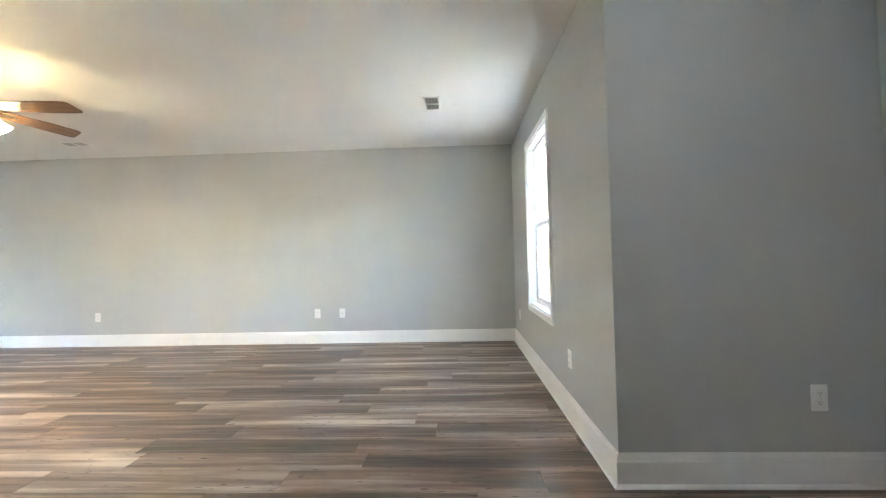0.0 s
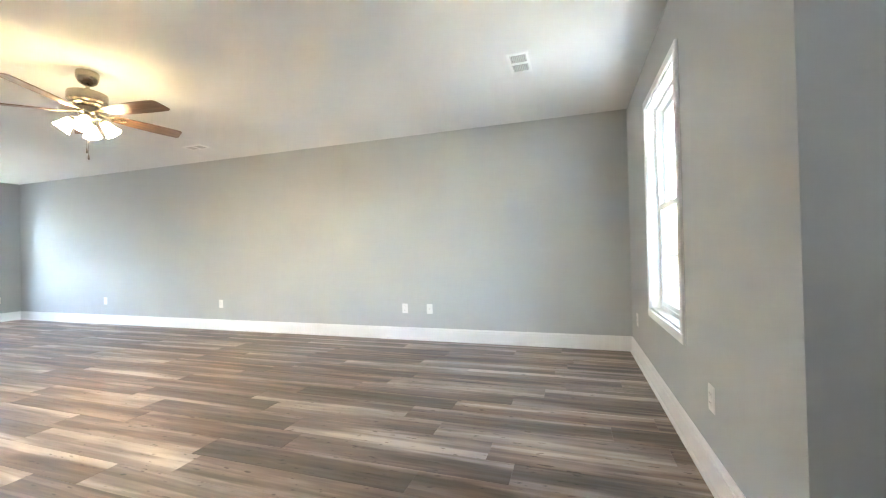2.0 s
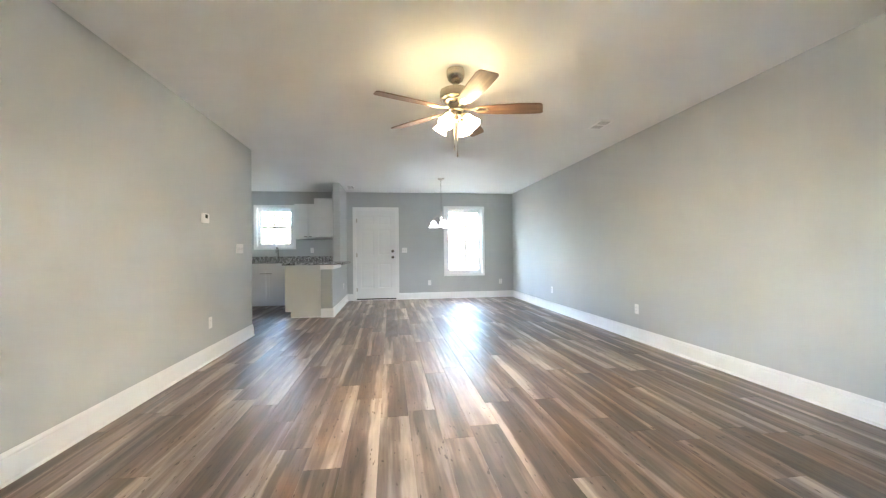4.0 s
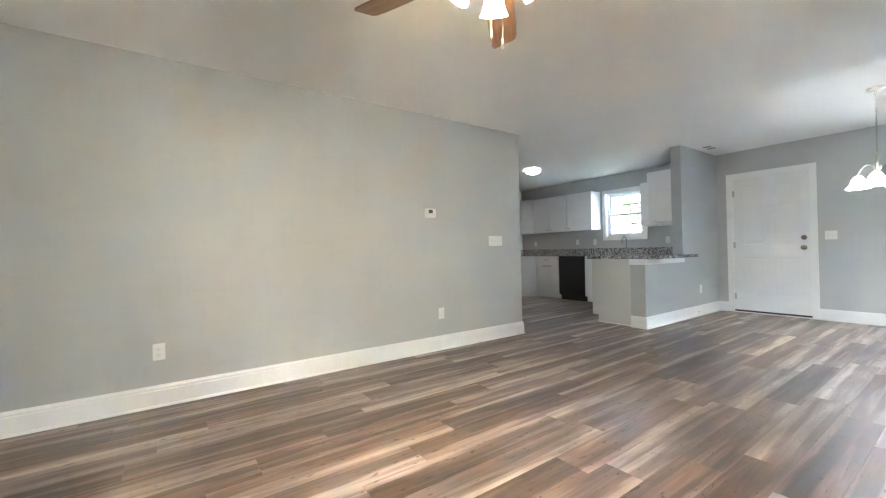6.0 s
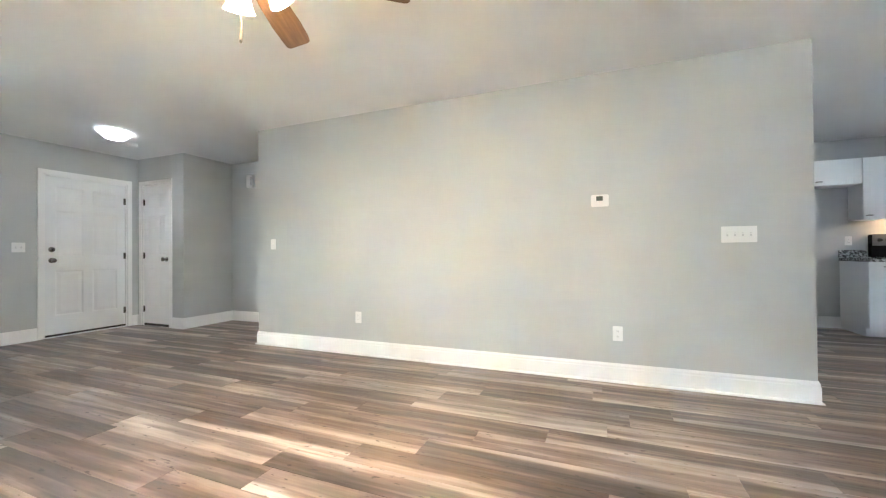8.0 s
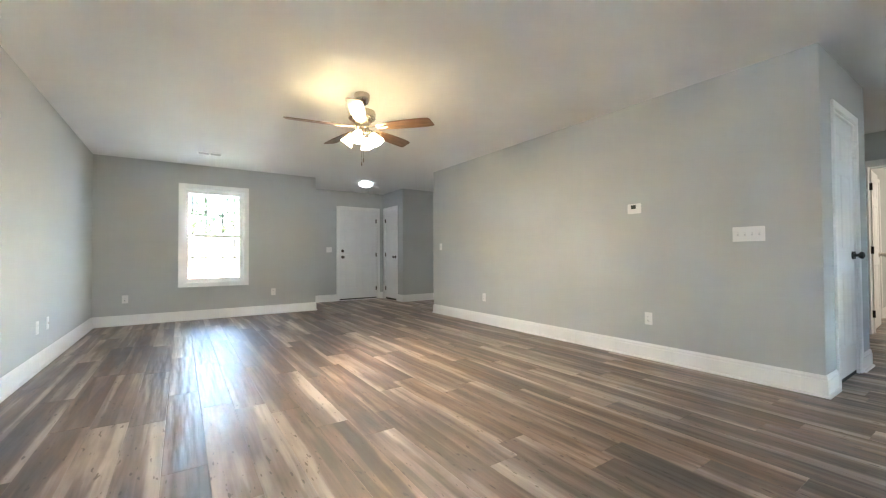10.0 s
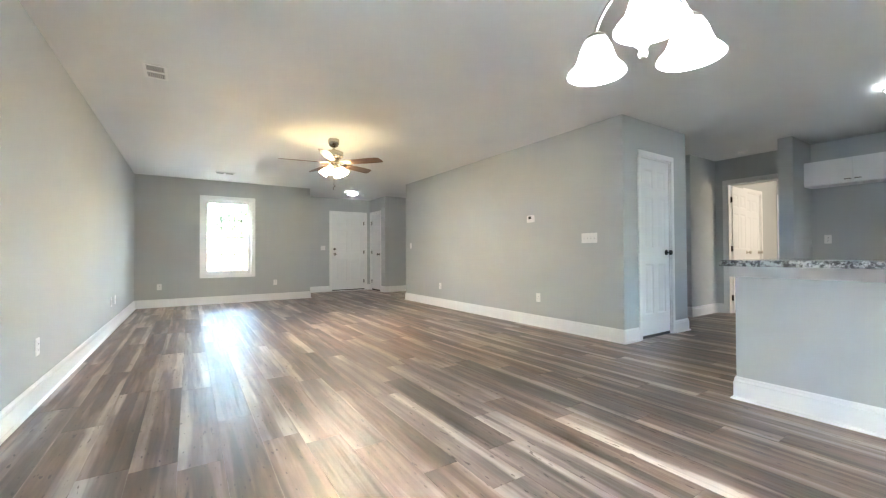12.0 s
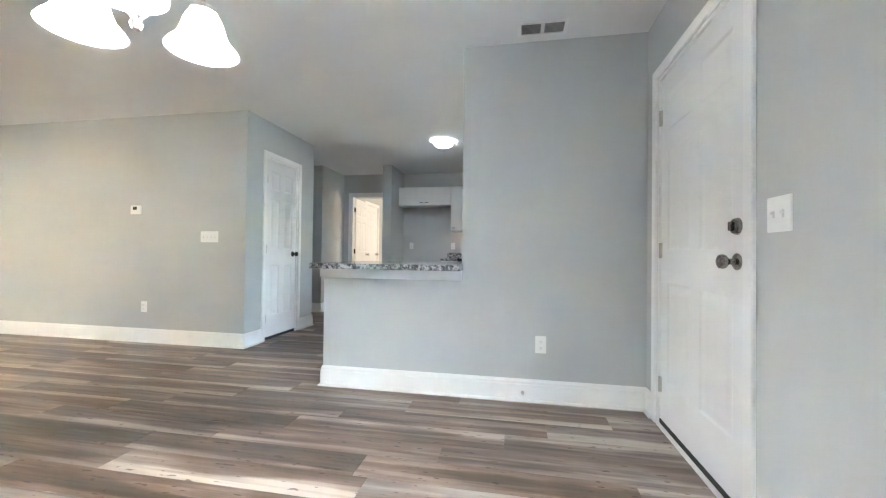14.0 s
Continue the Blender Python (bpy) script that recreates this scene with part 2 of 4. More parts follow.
# ---- mesh helpers ----
def box(bm, x0, x1, y0, y1, z0, z1, bev=0.0):
    x0, x1, y0, y1, z0, z1 = min(x0, x1), max(x0, x1), min(y0, y1), max(y0, y1), min(z0, z1), max(z0, z1)
    g = bmesh.ops.create_cube(bm, size=1, matrix=Matrix.LocRotScale(((x0 + x1) / 2, (y0 + y1) / 2, (z0 + z1) / 2), None, (x1 - x0, y1 - y0, z1 - z0)))
    if bev:
        es = {e for v in g["verts"] for e in v.link_edges}
        bmesh.ops.bevel(bm, geom=list(es), offset=bev, segments=2, affect="EDGES")


def lathe(bm, profile, seg=24, m=Matrix()):
    """Turns a profile of (radius, z) about the z axis."""
    rings = []
    for r, z in profile:
        rings.append([bm.verts.new(m @ Vector((max(r, 1e-5) * math.cos(2 * math.pi * i / seg), max(r, 1e-5) * math.sin(2 * math.pi * i / seg), z))) for i in range(seg)])
    for a, b in zip(rings, rings[1:]):
        for i in range(seg):
            bm.faces.new((a[i], a[(i + 1) % seg], b[(i + 1) % seg], b[i]))
    bmesh.ops.recalc_face_normals(bm, faces=bm.faces)


def tube(bm, pts, r, seg=10):
    """A round bar along the points."""
    pts = [Vector(p) for p in pts]
    rings = []
    for i, p in enumerate(pts):
        d = (pts[min(i + 1, len(pts) - 1)] - pts[max(i - 1, 0)]).normalized()
        q = d.to_track_quat("Z", "Y")
        rings.append([bm.verts.new(p + q @ Vector((r * math.cos(2 * math.pi * k / seg), r * math.sin(2 * math.pi * k / seg), 0))) for k in range(seg)])
    for a, b in zip(rings, rings[1:]):
        for k in range(seg):
            bm.faces.new((a[k], a[(k + 1) % seg], b[(k + 1) % seg], b[k]))
    bm.faces.new(rings[0][::-1]), bm.faces.new(rings[-1])


def part(name, bm, mat, parent=None, label="", m=None, smooth=False):
    me = bpy.data.meshes.new(name)
    bmesh.ops.recalc_face_normals(bm, faces=bm.faces)
    bm.to_mesh(me)
    bm.free()
    me.materials.append(mat)
    if smooth:
        me.shade_smooth()
        me.set_sharp_from_angle(angle=radians(35))
    ob = new(name, me)
    if parent is not None:
        ob.parent = parent
    if m is not None:
        ob.matrix_basis = m
    if label:
        tagged(ob, label)
    return ob


def block(name, dims, mat, parent=None, label="", bev=0.0, m=None):
    bm = bmesh.new()
    box(bm, *dims, bev)
    return part(name, bm, mat, parent, label, m)


def turned(name, profile, mat, parent=None, label="", m=None, seg=24, at=Matrix()):
    bm = bmesh.new()
    lathe(bm, profile, seg, at)
    return part(name, bm, mat, parent, label, m, True)


def bar(name, pts, r, mat, parent=None, label="", seg=10):
    bm = bmesh.new()
    tube(bm, pts, r, seg)
    return part(name, bm, mat, parent, label, None, True)


def thing(name, label, category, m, group="", kind=""):
    e = new(name)
    e.empty_display_size = 0.1
    e.matrix_basis = m
    return tagged(e, label, category, group, kind)


# which way a wall looks: the turn that makes local -y point into the room
FACING = {"+x": 90, "-x": -90, "-y": 0, "+y": 180}


def on_wall(facing, x, y, z=0.0):
    return pose(x, y, z, 0, 0, FACING[facing])


def wall(name, axis, face, back, a0, a1, openings=(), z0=0.0, z1=H):
    """A wall between two planes, with rectangular openings (a, b, bottom, top) along it."""
    bm = bmesh.new()

    def put(a, b, lo, hi):
        if b - a > 1e-4 and hi - lo > 1e-4:
            if axis == "x":
                box(bm, a, b, face, back, lo, hi)
            else:
                box(bm, face, back, a, b, lo, hi)
    at = a0
    for a, b, lo, hi in sorted(openings):
        put(at, a, z0, z1)
        put(a, b, z0, lo)
        put(a, b, hi, z1)
        at = b
    put(at, a1, z0, z1)
    return tagged(part(name, bm, WALL), "light grey painted drywall wall", "wall", kind="structure")


# ---- large structure ----
XR, YK = 10.05, 7.98
PY, PX0, PX1, PYB = 4.69, 1.54, 6.50, 6.03
FY, FX, CY, CX, HY = 3.09, -1.196, 5.0, -0.188, 5.775

wall("wall_long", "x", 0.0, -0.15, -0.15, XR + 0.15)
wall("wall_front", "y", 0.0, -0.15, 0.0, FY, [(1.057, 1.923, 0.571, 2.076)])
wall("wall_foyer_side", "x", FY, FY - 0.12, FX, -0.15)
wall("wall_closet_back", "x", 5.78, 5.9, FX, CX - 0.12)
wall("wall_foyer", "y", FX, FX - 0.15, FY - 0.12, 5.9, [(3.94, 4.862, -0.0, 2.046)])
wall("wall_closet", "x", CY, CY + 0.12, FX, CX - 0.12, [(-1.087, -0.477, 0.0, 2.046)])
wall("wall_closet_side", "y", CX, CX - 0.12, CY, HY + 0.12)
wall("wall_hall", "x", HY, HY + 0.12, CX, PX0)
wall("partition_front", "x", PY, PY + 0.12, PX0, PX1)
wall("partition_end", "y", PX0, PX0 + 0.12, PY + 0.12, PYB)
wall("partition_pantry", "y", PX1, PX1 - 0.12, PY + 0.12, PYB, [(5.013, 5.655, 0.0, 2.046)])
wall("partition_back", "x", PYB, PYB - 0.12, PX0 + 0.12, PX1 - 0.12)
wall("wall_passage", "x", 7.15, 7.27, 4.3, 6.04)
wall("wall_passage_end", "y", 4.42, 4.3, PYB, 7.15)
wall("wall_alcove", "y", 6.04, 5.92, 7.27, YK)
wall("wall_kitchen", "x", YK, YK + 0.12, 5.92, XR, [(6.2, 6.98, 0.0, 2.046)])
wall("wall_stub", "y", 7.05, 7.20, 7.27, YK)
wall("wall_rear", "y", XR, XR + 0.15, 0.0, YK + 0.12, [(0.742, 1.593, 0.571, 2.076), (2.742, 3.66, -0.0, 2.046), (5.002, 5.767, 1.221, 2.086)])
wall("wall_dining", "x", 3.85, 3.985, 8.85, XR)
wall("wall_bedroom_west", "y", 6.04, 5.92, YK + 0.12, 10.62, [(9.05, 9.81, 0.0, 2.046)])
wall("wall_bedroom_far", "x", 10.62, 10.74, 5.92, 8.6, [(6.11, 6.87, 0.0, 2.046)])
wall("wall_bedroom_east", "y", 8.48, 8.6, YK + 0.12, 10.62)
wall("wall_bedroom_closet", "y", 5.80, 5.68, YK, 10.74)
wall("wall_bath", "x", 11.6, 11.72, 5.9, 7.6)
wall("wall_bath_west", "y", 6.2, 6.08, 10.74, 11.6)
wall("wall_bath_east", "y", 7.3, 7.42, 10.74, 11.6)
tagged(block("pony_wall", (7.815, 8.85, 3.85, 4.04, 0, 0.872), WALL), "light grey painted half-height drywall wall", "wall", kind="structure")

tagged(block("ceiling", (FX - 0.15, XR + 0.15, -0.15, 11.72, H, H + 0.12), CEIL), "smooth white painted drywall ceiling", "ceiling", kind="structure")
floor = tagged(block("floor", (FX - 0.15, XR + 0.15, -0.15, 11.72, -0.12, -0.008), SUB), "grey and brown wood-look vinyl plank floor", "floor", kind="structure")


# ---- baseboards ----
PROFILE = [(0, 0), (0.028, 0), (0.0275, 0.005), (0.0245, 0.0105), (0.0195, 0.0145), (0.0142, 0.016), (0.0142, 0.112), (0.0105, 0.114), (0.0095, 0.120), (0.0115, 0.126), (0.0105, 0.133), (0.006, 0.140), (0.0045, 0.148), (0, 0.148)]


def baseboard(runs, name="baseboard"):
    """Each run: facing, the wall's plane, the ends, and at each end 1 (outer corner), -1 (inner corner) or 0."""
    bm = bmesh.new()
    for facing, plane, a0, a1, m0, m1 in runs:
        s = 1 if facing[0] == "+" else -1
        ends = []
        for a, mm in ((a0, -m0), (a1, m1)):
            ring = []
            for o, z in PROFILE:
                along, out = a + mm * o, plane + s * o
                ring.append(bm.verts.new((out, along, z) if facing[1] == "x" else (along, out, z)))
            ends.append(ring)
        k = len(PROFILE)
        for i in range(k):
            bm.faces.new((ends[0][i], ends[0][(i + 1) % k], ends[1][(i + 1) % k], ends[1][i]))
        bm.faces.new(ends[0]), bm.faces.new(ends[1][::-1])
    return tagged(part(name, bm, TRIM), "tall white painted moulded baseboard", "baseboard", kind="structure")


baseboard([("+y", 0, 0, XR, -1, -1)])
baseboard([("+x", 0, 0, FY, -1, 1)])
baseboard([("+y", FY, FX, 0, -1, 1)])
baseboard([("+x", FX, FY, 3.882, -1, 0), ("+x", FX, 4.92, CY, 0, -1)])
baseboard([("-y", CY, FX, -1.145, -1, 0), ("-y", CY, -0.42, CX, 0, 1)])
baseboard([("+x", CX, CY, HY, 1, -1)])
baseboard([("-y", HY, CX, PX0, -1, -1)])
baseboard([("-x", PX0, PY, HY, 1, -1), ("-y", PY, PX0, PX1, 1, 1), ("+x", PX1, PY, 4.956, 1, 0), ("+x", PX1, 5.712, PYB, 0, 1), ("+y", PYB, 4.42, PX1, -1, 1)])
baseboard([("-y", 7.15, 4.42, 6.04, -1, 1), ("+x", 6.04, 7.15, YK, 1, -1), ("-y", YK, 6.04, 6.143, -1, 0)])
baseboard([("-y", YK, 7.2, 8.2, -1, 0), ("+x", 7.2, 7.27, YK, 1, -1), ("-y", 7.27, 7.05, 7.2, 1, 1)])
baseboard([("-x", XR, 0, 2.685, -1, 0), ("-x", XR, 3.717, 3.85, 0, -1)])
baseboard([("-y", 3.85, 7.815, XR, 1, -1), ("-x", 7.815, 3.85, 4.04, 1, 0)])
baseboard([("+x", 6.04, YK + 0.12, 8.99, 0, 0), ("+x", 6.04, 9.87, 10.62, 0, 0), ("-y", 10.62, 6.93, 8.48, 0, -1)])


# ---- doors and windows ----
def casing(parent, w, top, bottom=None, cw=0.057, outer=True):
    """Flat casing round an opening of that width; a picture frame where it has a bottom."""
    lo = 0.0 if bottom is None else bottom
    for name, x0, x1 in (("side_casing", -w / 2 - cw, -w / 2), ("side_casing", w / 2, w / 2 + cw)):
        bm = bmesh.new()
        box(bm, x0, x1, -0.016, 0, lo, top, 0.003)
        part(name, bm, TRIM, parent)
    block("head_casing", (-w / 2 - cw, w / 2 + cw, -0.016, 0, top, top + cw), TRIM, parent, bev=0.003)
    if bottom is not None:
        block("apron_casing", (-w / 2 - cw, w / 2 + cw, -0.016, 0, bottom - cw, bottom), TRIM, parent, bev=0.003)


def slab_mesh(w, h, t=0.035, dep=0.006):
    """A six-panel door leaf, its hinge edge at x = 0, with raised fields in sunk panels on both faces."""
    bm = bmesh.new()
    stile, mid = 0.17 * w ** 0.5 * 0.62, 0.055 + 0.05 * w
    cols = [(stile, w / 2 - mid / 2), (w / 2 + mid / 2, w - stile)]
    rows = [(0.23, 0.80), (0.98, 1.56), (1.66, h - 0.12)]
    for y, s in ((0.0, 1), (t, -1)):
        xs = [0, *[v for c in cols for v in c], w]
        zs = [0, *[v for r in rows for v in r], h]
        for i in range(len(xs) - 1):
            for j in range(len(zs) - 1):
                panel = i in (1, 3) and j in (1, 3, 5)
                x0, x1, z0, z1 = xs[i], xs[i + 1], zs[j], zs[j + 1]
                if not panel:
                    bm.faces.new([bm.verts.new(v) for v in ((x0, y, z0), (x1, y, z0), (x1, y, z1), (x0, y, z1))])
                    continue
                steps = [(0, 0), (0.014, dep), (0.024, dep), (0.056, dep * 0.25)]
                prev = None
                for inset, d in steps:
                    ring = [bm.verts.new((a, y + s * d, b)) for a, b in ((x0 + inset, z0 + inset), (x1 - inset, z0 + inset), (x1 - inset, z1 - inset), (x0 + inset, z1 - inset))]
                    if prev:
                        for k in range(4):
                            bm.faces.new((prev[k], prev[(k + 1) % 4], ring[(k + 1) % 4], ring[k]))
                    prev = ring
                bm.faces.new(prev)
    for x in (0, w):
        bm.faces.new([bm.verts.new(v) for v in ((x, 0, 0), (x, t, 0), (x, t, h), (x, 0, h))])
    for z in (0, h):
        bm.faces.new([bm.verts.new(v) for v in ((0, 0, z), (w, 0, z), (w, t, z), (0, t, z))])
    bmesh.ops.remove_doubles(bm, verts=bm.verts, dist=1e-5)
    return bm


KNOB = [(0, 0), (0.032, 0), (0.033, 0.004), (0.028, 0.009), (0.013, 0.012), (0.011, 0.03), (0.016, 0.036), (0.026, 0.044), (0.029, 0.054), (0.026, 0.064), (0.016, 0.070), (0, 0.072)]
BOLT = [(0, 0), (0.033, 0), (0.033, 0.006), (0.028, 0.016), (0.02, 0.019), (0, 0.02)]


def door(name, label, m, w, hinge, metal, deadbolt=False, wall_t=0.12, swing=0.0, hinge_metal=None, setback=0.012, back_casing=False):
    """A hinged six-panel door in its frame. hinge: -1 left, 1 right, as seen from the room that the local -y side faces."""
    d = thing(name, label, "door", m, kind="structure")
    top = 2.046
    casing(d, w, top)
    jt = 0.018
    bm = bmesh.new()
    box(bm, -w / 2, -w / 2 + jt, 0, wall_t, 0, top)
    box(bm, w / 2 - jt, w / 2, 0, wall_t, 0, top)
    box(bm, -w / 2 + jt, w / 2 - jt, 0, wall_t, top - jt, top)
    back = setback + 0.0355
    box(bm, -w / 2 + jt, -w / 2 + jt + 0.012, back, back + 0.03, 0, top - jt)
    box(bm, w / 2 - jt - 0.012, w / 2 - jt, back, back + 0.03, 0, top - jt)
    box(bm, -w / 2 + jt + 0.012, w / 2 - jt - 0.012, back, back + 0.03, top - jt - 0.012, top - jt)
    part("door_frame", bm, TRIM, d)
    lift = 0.038 if deadbolt else 0.034
    lw, lh = w - 2 * jt - 0.006, top - jt - 0.003 - lift
    leaf = part("door_leaf", slab_mesh(lw, lh, dep=0.0045 if deadbolt else 0.006), DOORP, d)
    edge = hinge * (w / 2 - jt - 0.003)
    leaf.matrix_basis = pose(edge, setback + (0.035 if hinge > 0 else 0), lift, 0, 0, (180 if hinge > 0 else 0) + swing)
    hm = hinge_metal or metal
    for z in (0.24, 1.02, 1.80):
        bm = bmesh.new()
        tube(bm, [(edge, setback - 0.006, z - 0.045), (edge, setback - 0.006, z + 0.045)], 0.007)
        box(bm, edge - 0.022, edge + 0.022, setback - 0.003, setback - 0.0005, z - 0.044, z + 0.044)
        part("hinge", bm, hm, d)
    if not swing and not deadbolt:
        # added dark strip: paints the shade in the gap below the leaf
        block("gap_shade_strip", (-w / 2 + jt, w / 2 - jt, setback + 0.004, setback + 0.03, 0.0005, 0.0335), DARK, d, "dark strip standing in for the shade under the leaf")
    if not swing:
        lock = -hinge * (w / 2 - jt + 0.0005)
        block("strike_plate", (lock - 0.0015, lock + 0.0015, setback - 0.008, setback + 0.02, 0.935, 0.995), BLACKM, d, "dark metal strike plate")
    for y, s in ((0.0, -1), (0.035, 1)):
        q = Matrix.Translation((lw - 0.065, y, 0.93)) @ pose(0, 0, 0, 90 if s < 0 else -90, 0, 0)
        bm = bmesh.new()
        lathe(bm, KNOB, 20)
        part("door_knob", bm, metal, leaf, m=q, smooth=True)
        if deadbolt:
            bm = bmesh.new()
            lathe(bm, BOLT, 20)
            if (s < 0) != (hinge > 0):
                box(bm, -0.004, 0.004, -0.018, 0.018, 0.018, 0.034, 0.002)
            part("deadbolt", bm, metal, leaf, m=Matrix.Translation((0, 0, 0.137)) @ q, smooth=True)
    if deadbolt:
        block("threshold", (-w / 2 + jt, w / 2 - jt, -0.01, wall_t, 0, 0.012), TRIM, d, "pale metal threshold strip")
        # black strip between threshold and leaf
        block("under_leaf_strip", (-w / 2 + jt, w / 2 - jt, setback - 0.004, setback + 0.03, 0.0125, 0.0375), DARK, d, "black strip filling the gap under the leaf")
    return d


door("door_1", "white six-panel front entry door with knob and deadbolt", on_wall("+x", FX, (3.94 + 4.862) / 2), 0.922, 1, PEWTER, True, 0.15)
door("door_2", "narrow white six-panel closet door beside the foyer", on_wall("-y", -0.782, CY), 0.61, -1, PEWTER)
door("door_3", "white six-panel rear entry door with knob and deadbolt", on_wall("-x", XR, (2.742 + 3.66) / 2), 0.918, -1, PEWTER, True, 0.15, hinge_metal=NICKEL)
door("door_4", "narrow white six-panel pantry door beside the kitchen", on_wall("+x", PX1, (5.013 + 5.655) / 2), 0.642, -1, BLACKM, hinge_metal=NICKEL)
door("door_5", "white six-panel bedroom door standing wide open", on_wall("-y", 6.59, YK), 0.78, -1, NICKEL, swing=93, setback=0.085, hinge_metal=BLACKM)
door("door_6", "white closed six-panel door inside the bedroom hall", on_wall("+x", 6.04, 9.43), 0.76, -1, NICKEL)
door("door_7", "white closed six-panel door at the end of the bedroom", on_wall("-y", 6.49, 10.62), 0.76, 1, NICKEL)


def window(name, label, m, w, z0, z1, wall_t=0.15, uprights=(1, 2)):
    """A double-hung vinyl window with grids, in a cased opening. uprights: the thirds of the width at which a bar stands."""
    o = thing(name, label, "window", m, kind="structure")
    casing(o, w, z1, z0)
    bm = bmesh.new()
    t = 0.012
    box(bm, -w / 2, -w / 2 + t, 0, wall_t, z0, z1)
    box(bm, w / 2 - t, w / 2, 0, wall_t, z0, z1)
    box(bm, -w / 2 + t, w / 2 - t, 0, wall_t, z1 - t, z1)
    box(bm, -w / 2 + t, w / 2 - t, 0, wall_t, z0, z0 + t)
    part("jamb", bm, TRIM, o)
    a, b, lo, hi = -w / 2 + t, w / 2 - t, z0 + t, z1 - t
    f = 0.028
    bm = bmesh.new()
    box(bm, a, a + f, 0.06, 0.14, lo, hi)
    box(bm, b - f, b, 0.06, 0.14, lo, hi)
    box(bm, a + f, b - f, 0.06, 0.14, hi - f, hi)
    box(bm, a + f, b - f, 0.06, 0.14, lo, lo + f)
    part("window_frame", bm, VINYL, o)
    a, b, lo, hi = a + f, b - f, lo + f, hi - f
    mid = (lo + hi) / 2
    for sash, y, s0, s1 in (("lower_sash", 0.065, lo, mid + 0.018), ("upper_sash", 0.1, mid - 0.018, hi)):
        r = 0.034
        bm = bmesh.new()
        box(bm, a, a + r, y, y + 0.03, s0, s1, 0.002)
        box(bm, b - r, b, y, y + 0.03, s0, s1, 0.002)
        box(bm, a + r, b - r, y + 0.001, y + 0.029, s1 - r, s1)
        box(bm, a + r, b - r, y + 0.001, y + 0.029, s0, s0 + r)
        s = part(sash, bm, VINYL, o)
        if sash == "lower_sash":
            bm = bmesh.new()
            box(bm, -0.03, 0.03, y - 0.012, y, s1 - 0.012, s1 + 0.004, 0.002)
            part("sash_lock", bm, VINYL, s)
        p = block("pane", (a + r, b - r, y + 0.013, y + 0.017, s0 + r, s1 - r), GLASS, s)
        p.visible_shadow = False
        bm = bmesh.new()
        for k in uprights:
            x = a + r + (b - a - 2 * r) * k / 3
            box(bm, x - 0.010, x + 0.010, y + 0.018, y + 0.022, s0 + r, s1 - r)
        zc = (s0 + s1) / 2
        box(bm, a + r, b - r, y + 0.0185, y + 0.0225, zc - 0.010, zc + 0.010)
        part("grid", bm, GRID_BACKLIT, s)
    return o


window("window_1", "white double-hung front window with divided grids", on_wall("+x", 0, 1.49), 0.866, 0.571, 2.076)
window("window_2", "white double-hung dining window with one bar across each sash", on_wall("-x", XR, 1.1675), 0.851, 0.571, 2.076, uprights=())
window("window_3", "small white double-hung window above the kitchen sink", on_wall("-x", XR, 5.3845), 0.765, 1.221, 2.086, uprights=())


# ---- outlets, switches, controls ----
def plate(name, label, category, m, gangs=1, kind_of="outlet", h=0.115, w1=0.072, group=""):
    """A wall plate with its outlets or toggles. Origin at the plate's centre."""
    o = thing(name, label, category, m, group)
    w = w1 + (gangs - 1) * 0.046
    bm = bmesh.new()
    box(bm, -w / 2, w / 2, -0.006, 0, -h / 2, h / 2, 0.0025)
    part("cover_plate", bm, PLATE, o)
    for g in range(gangs):
        x = (g - (gangs - 1) / 2) * 0.046
        if kind_of == "outlet":
            for z in (-0.02, 0.02):
                block("receptacle", (x - 0.0165, x + 0.0165, -0.009, -0.006, z - 0.0135, z + 0.0135), PLATE, o, bev=0.003)
                bm = bmesh.new()
                for dx, hh in ((-0.006, 0.008), (0.006, 0.0065)):
                    box(bm, x + dx - 0.001, x + dx + 0.001, -0.0094, -0.009, z + 0.002 - hh / 2, z + 0.002 + hh / 2)
                box(bm, x - 0.002, x + 0.002, -0.0094, -0.009, z - 0.009, z - 0.005)
                part("slots", bm, DARK, o)
        elif kind_of == "switch":
            block("toggle_slot", (x - 0.005, x + 0.005, -0.0065, -0.006, -0.012, 0.012), SLOT, o)
            bm = bmesh.new()
            box(bm, x - 0.004, x + 0.004, -0.018, -0.006, 0.0, 0.009, 0.001)
            part("toggle", bm, PLATE, o)
        else:
            turned("coax_jack", [(0, 0), (0.006, 0), (0.006, 0.006), (0.0045, 0.007), (0.0045, 0.012), (0, 0.012)], NICKEL, o, at=pose(x, -0.006, 0, 90))
    return o


OUT = "white duplex wall outlet low on the grey wall"
first = plate("outlet", OUT, "outlet", on_wall("+y", 7.79, 0, 0.37), group="outlets on the walls")
for facing, x, y, z in (("+y", 5.35, 0, 0.37), ("+y", 2.48, 0, 0.372), ("+x", 0, 0.367, 0.377), ("+x", 0, 2.368, 0.377), ("+y", -0.87, FY, 0.383), ("-y", 2.893, PY, 0.377),
                        ("-y", 5.29, PY, 0.38), ("-x", XR, 0.305, 0.37), ("-x", XR, 1.99, 0.368), ("-y", 0.52, HY, 0.373), ("-y", 9.39, 3.85, 0.384)):
    copy_thing(first, on_wall(facing, x, y, z))
for facing, x, y, z in (("-y", 7.36, YK, 1.13), ("-y", 8.12, YK, 1.13), ("-y", 9.28, YK, 1.14), ("-x", XR, 7.57, 1.14), ("-x", XR, 6.424, 1.15), ("-x", XR, 6.01, 1.14), ("-x", XR, 4.6, 1.14)):
    tagged(copy_thing(first, on_wall(facing, x, y, z)), "white duplex outlet on the kitchen wall", group="outlets above the counter")
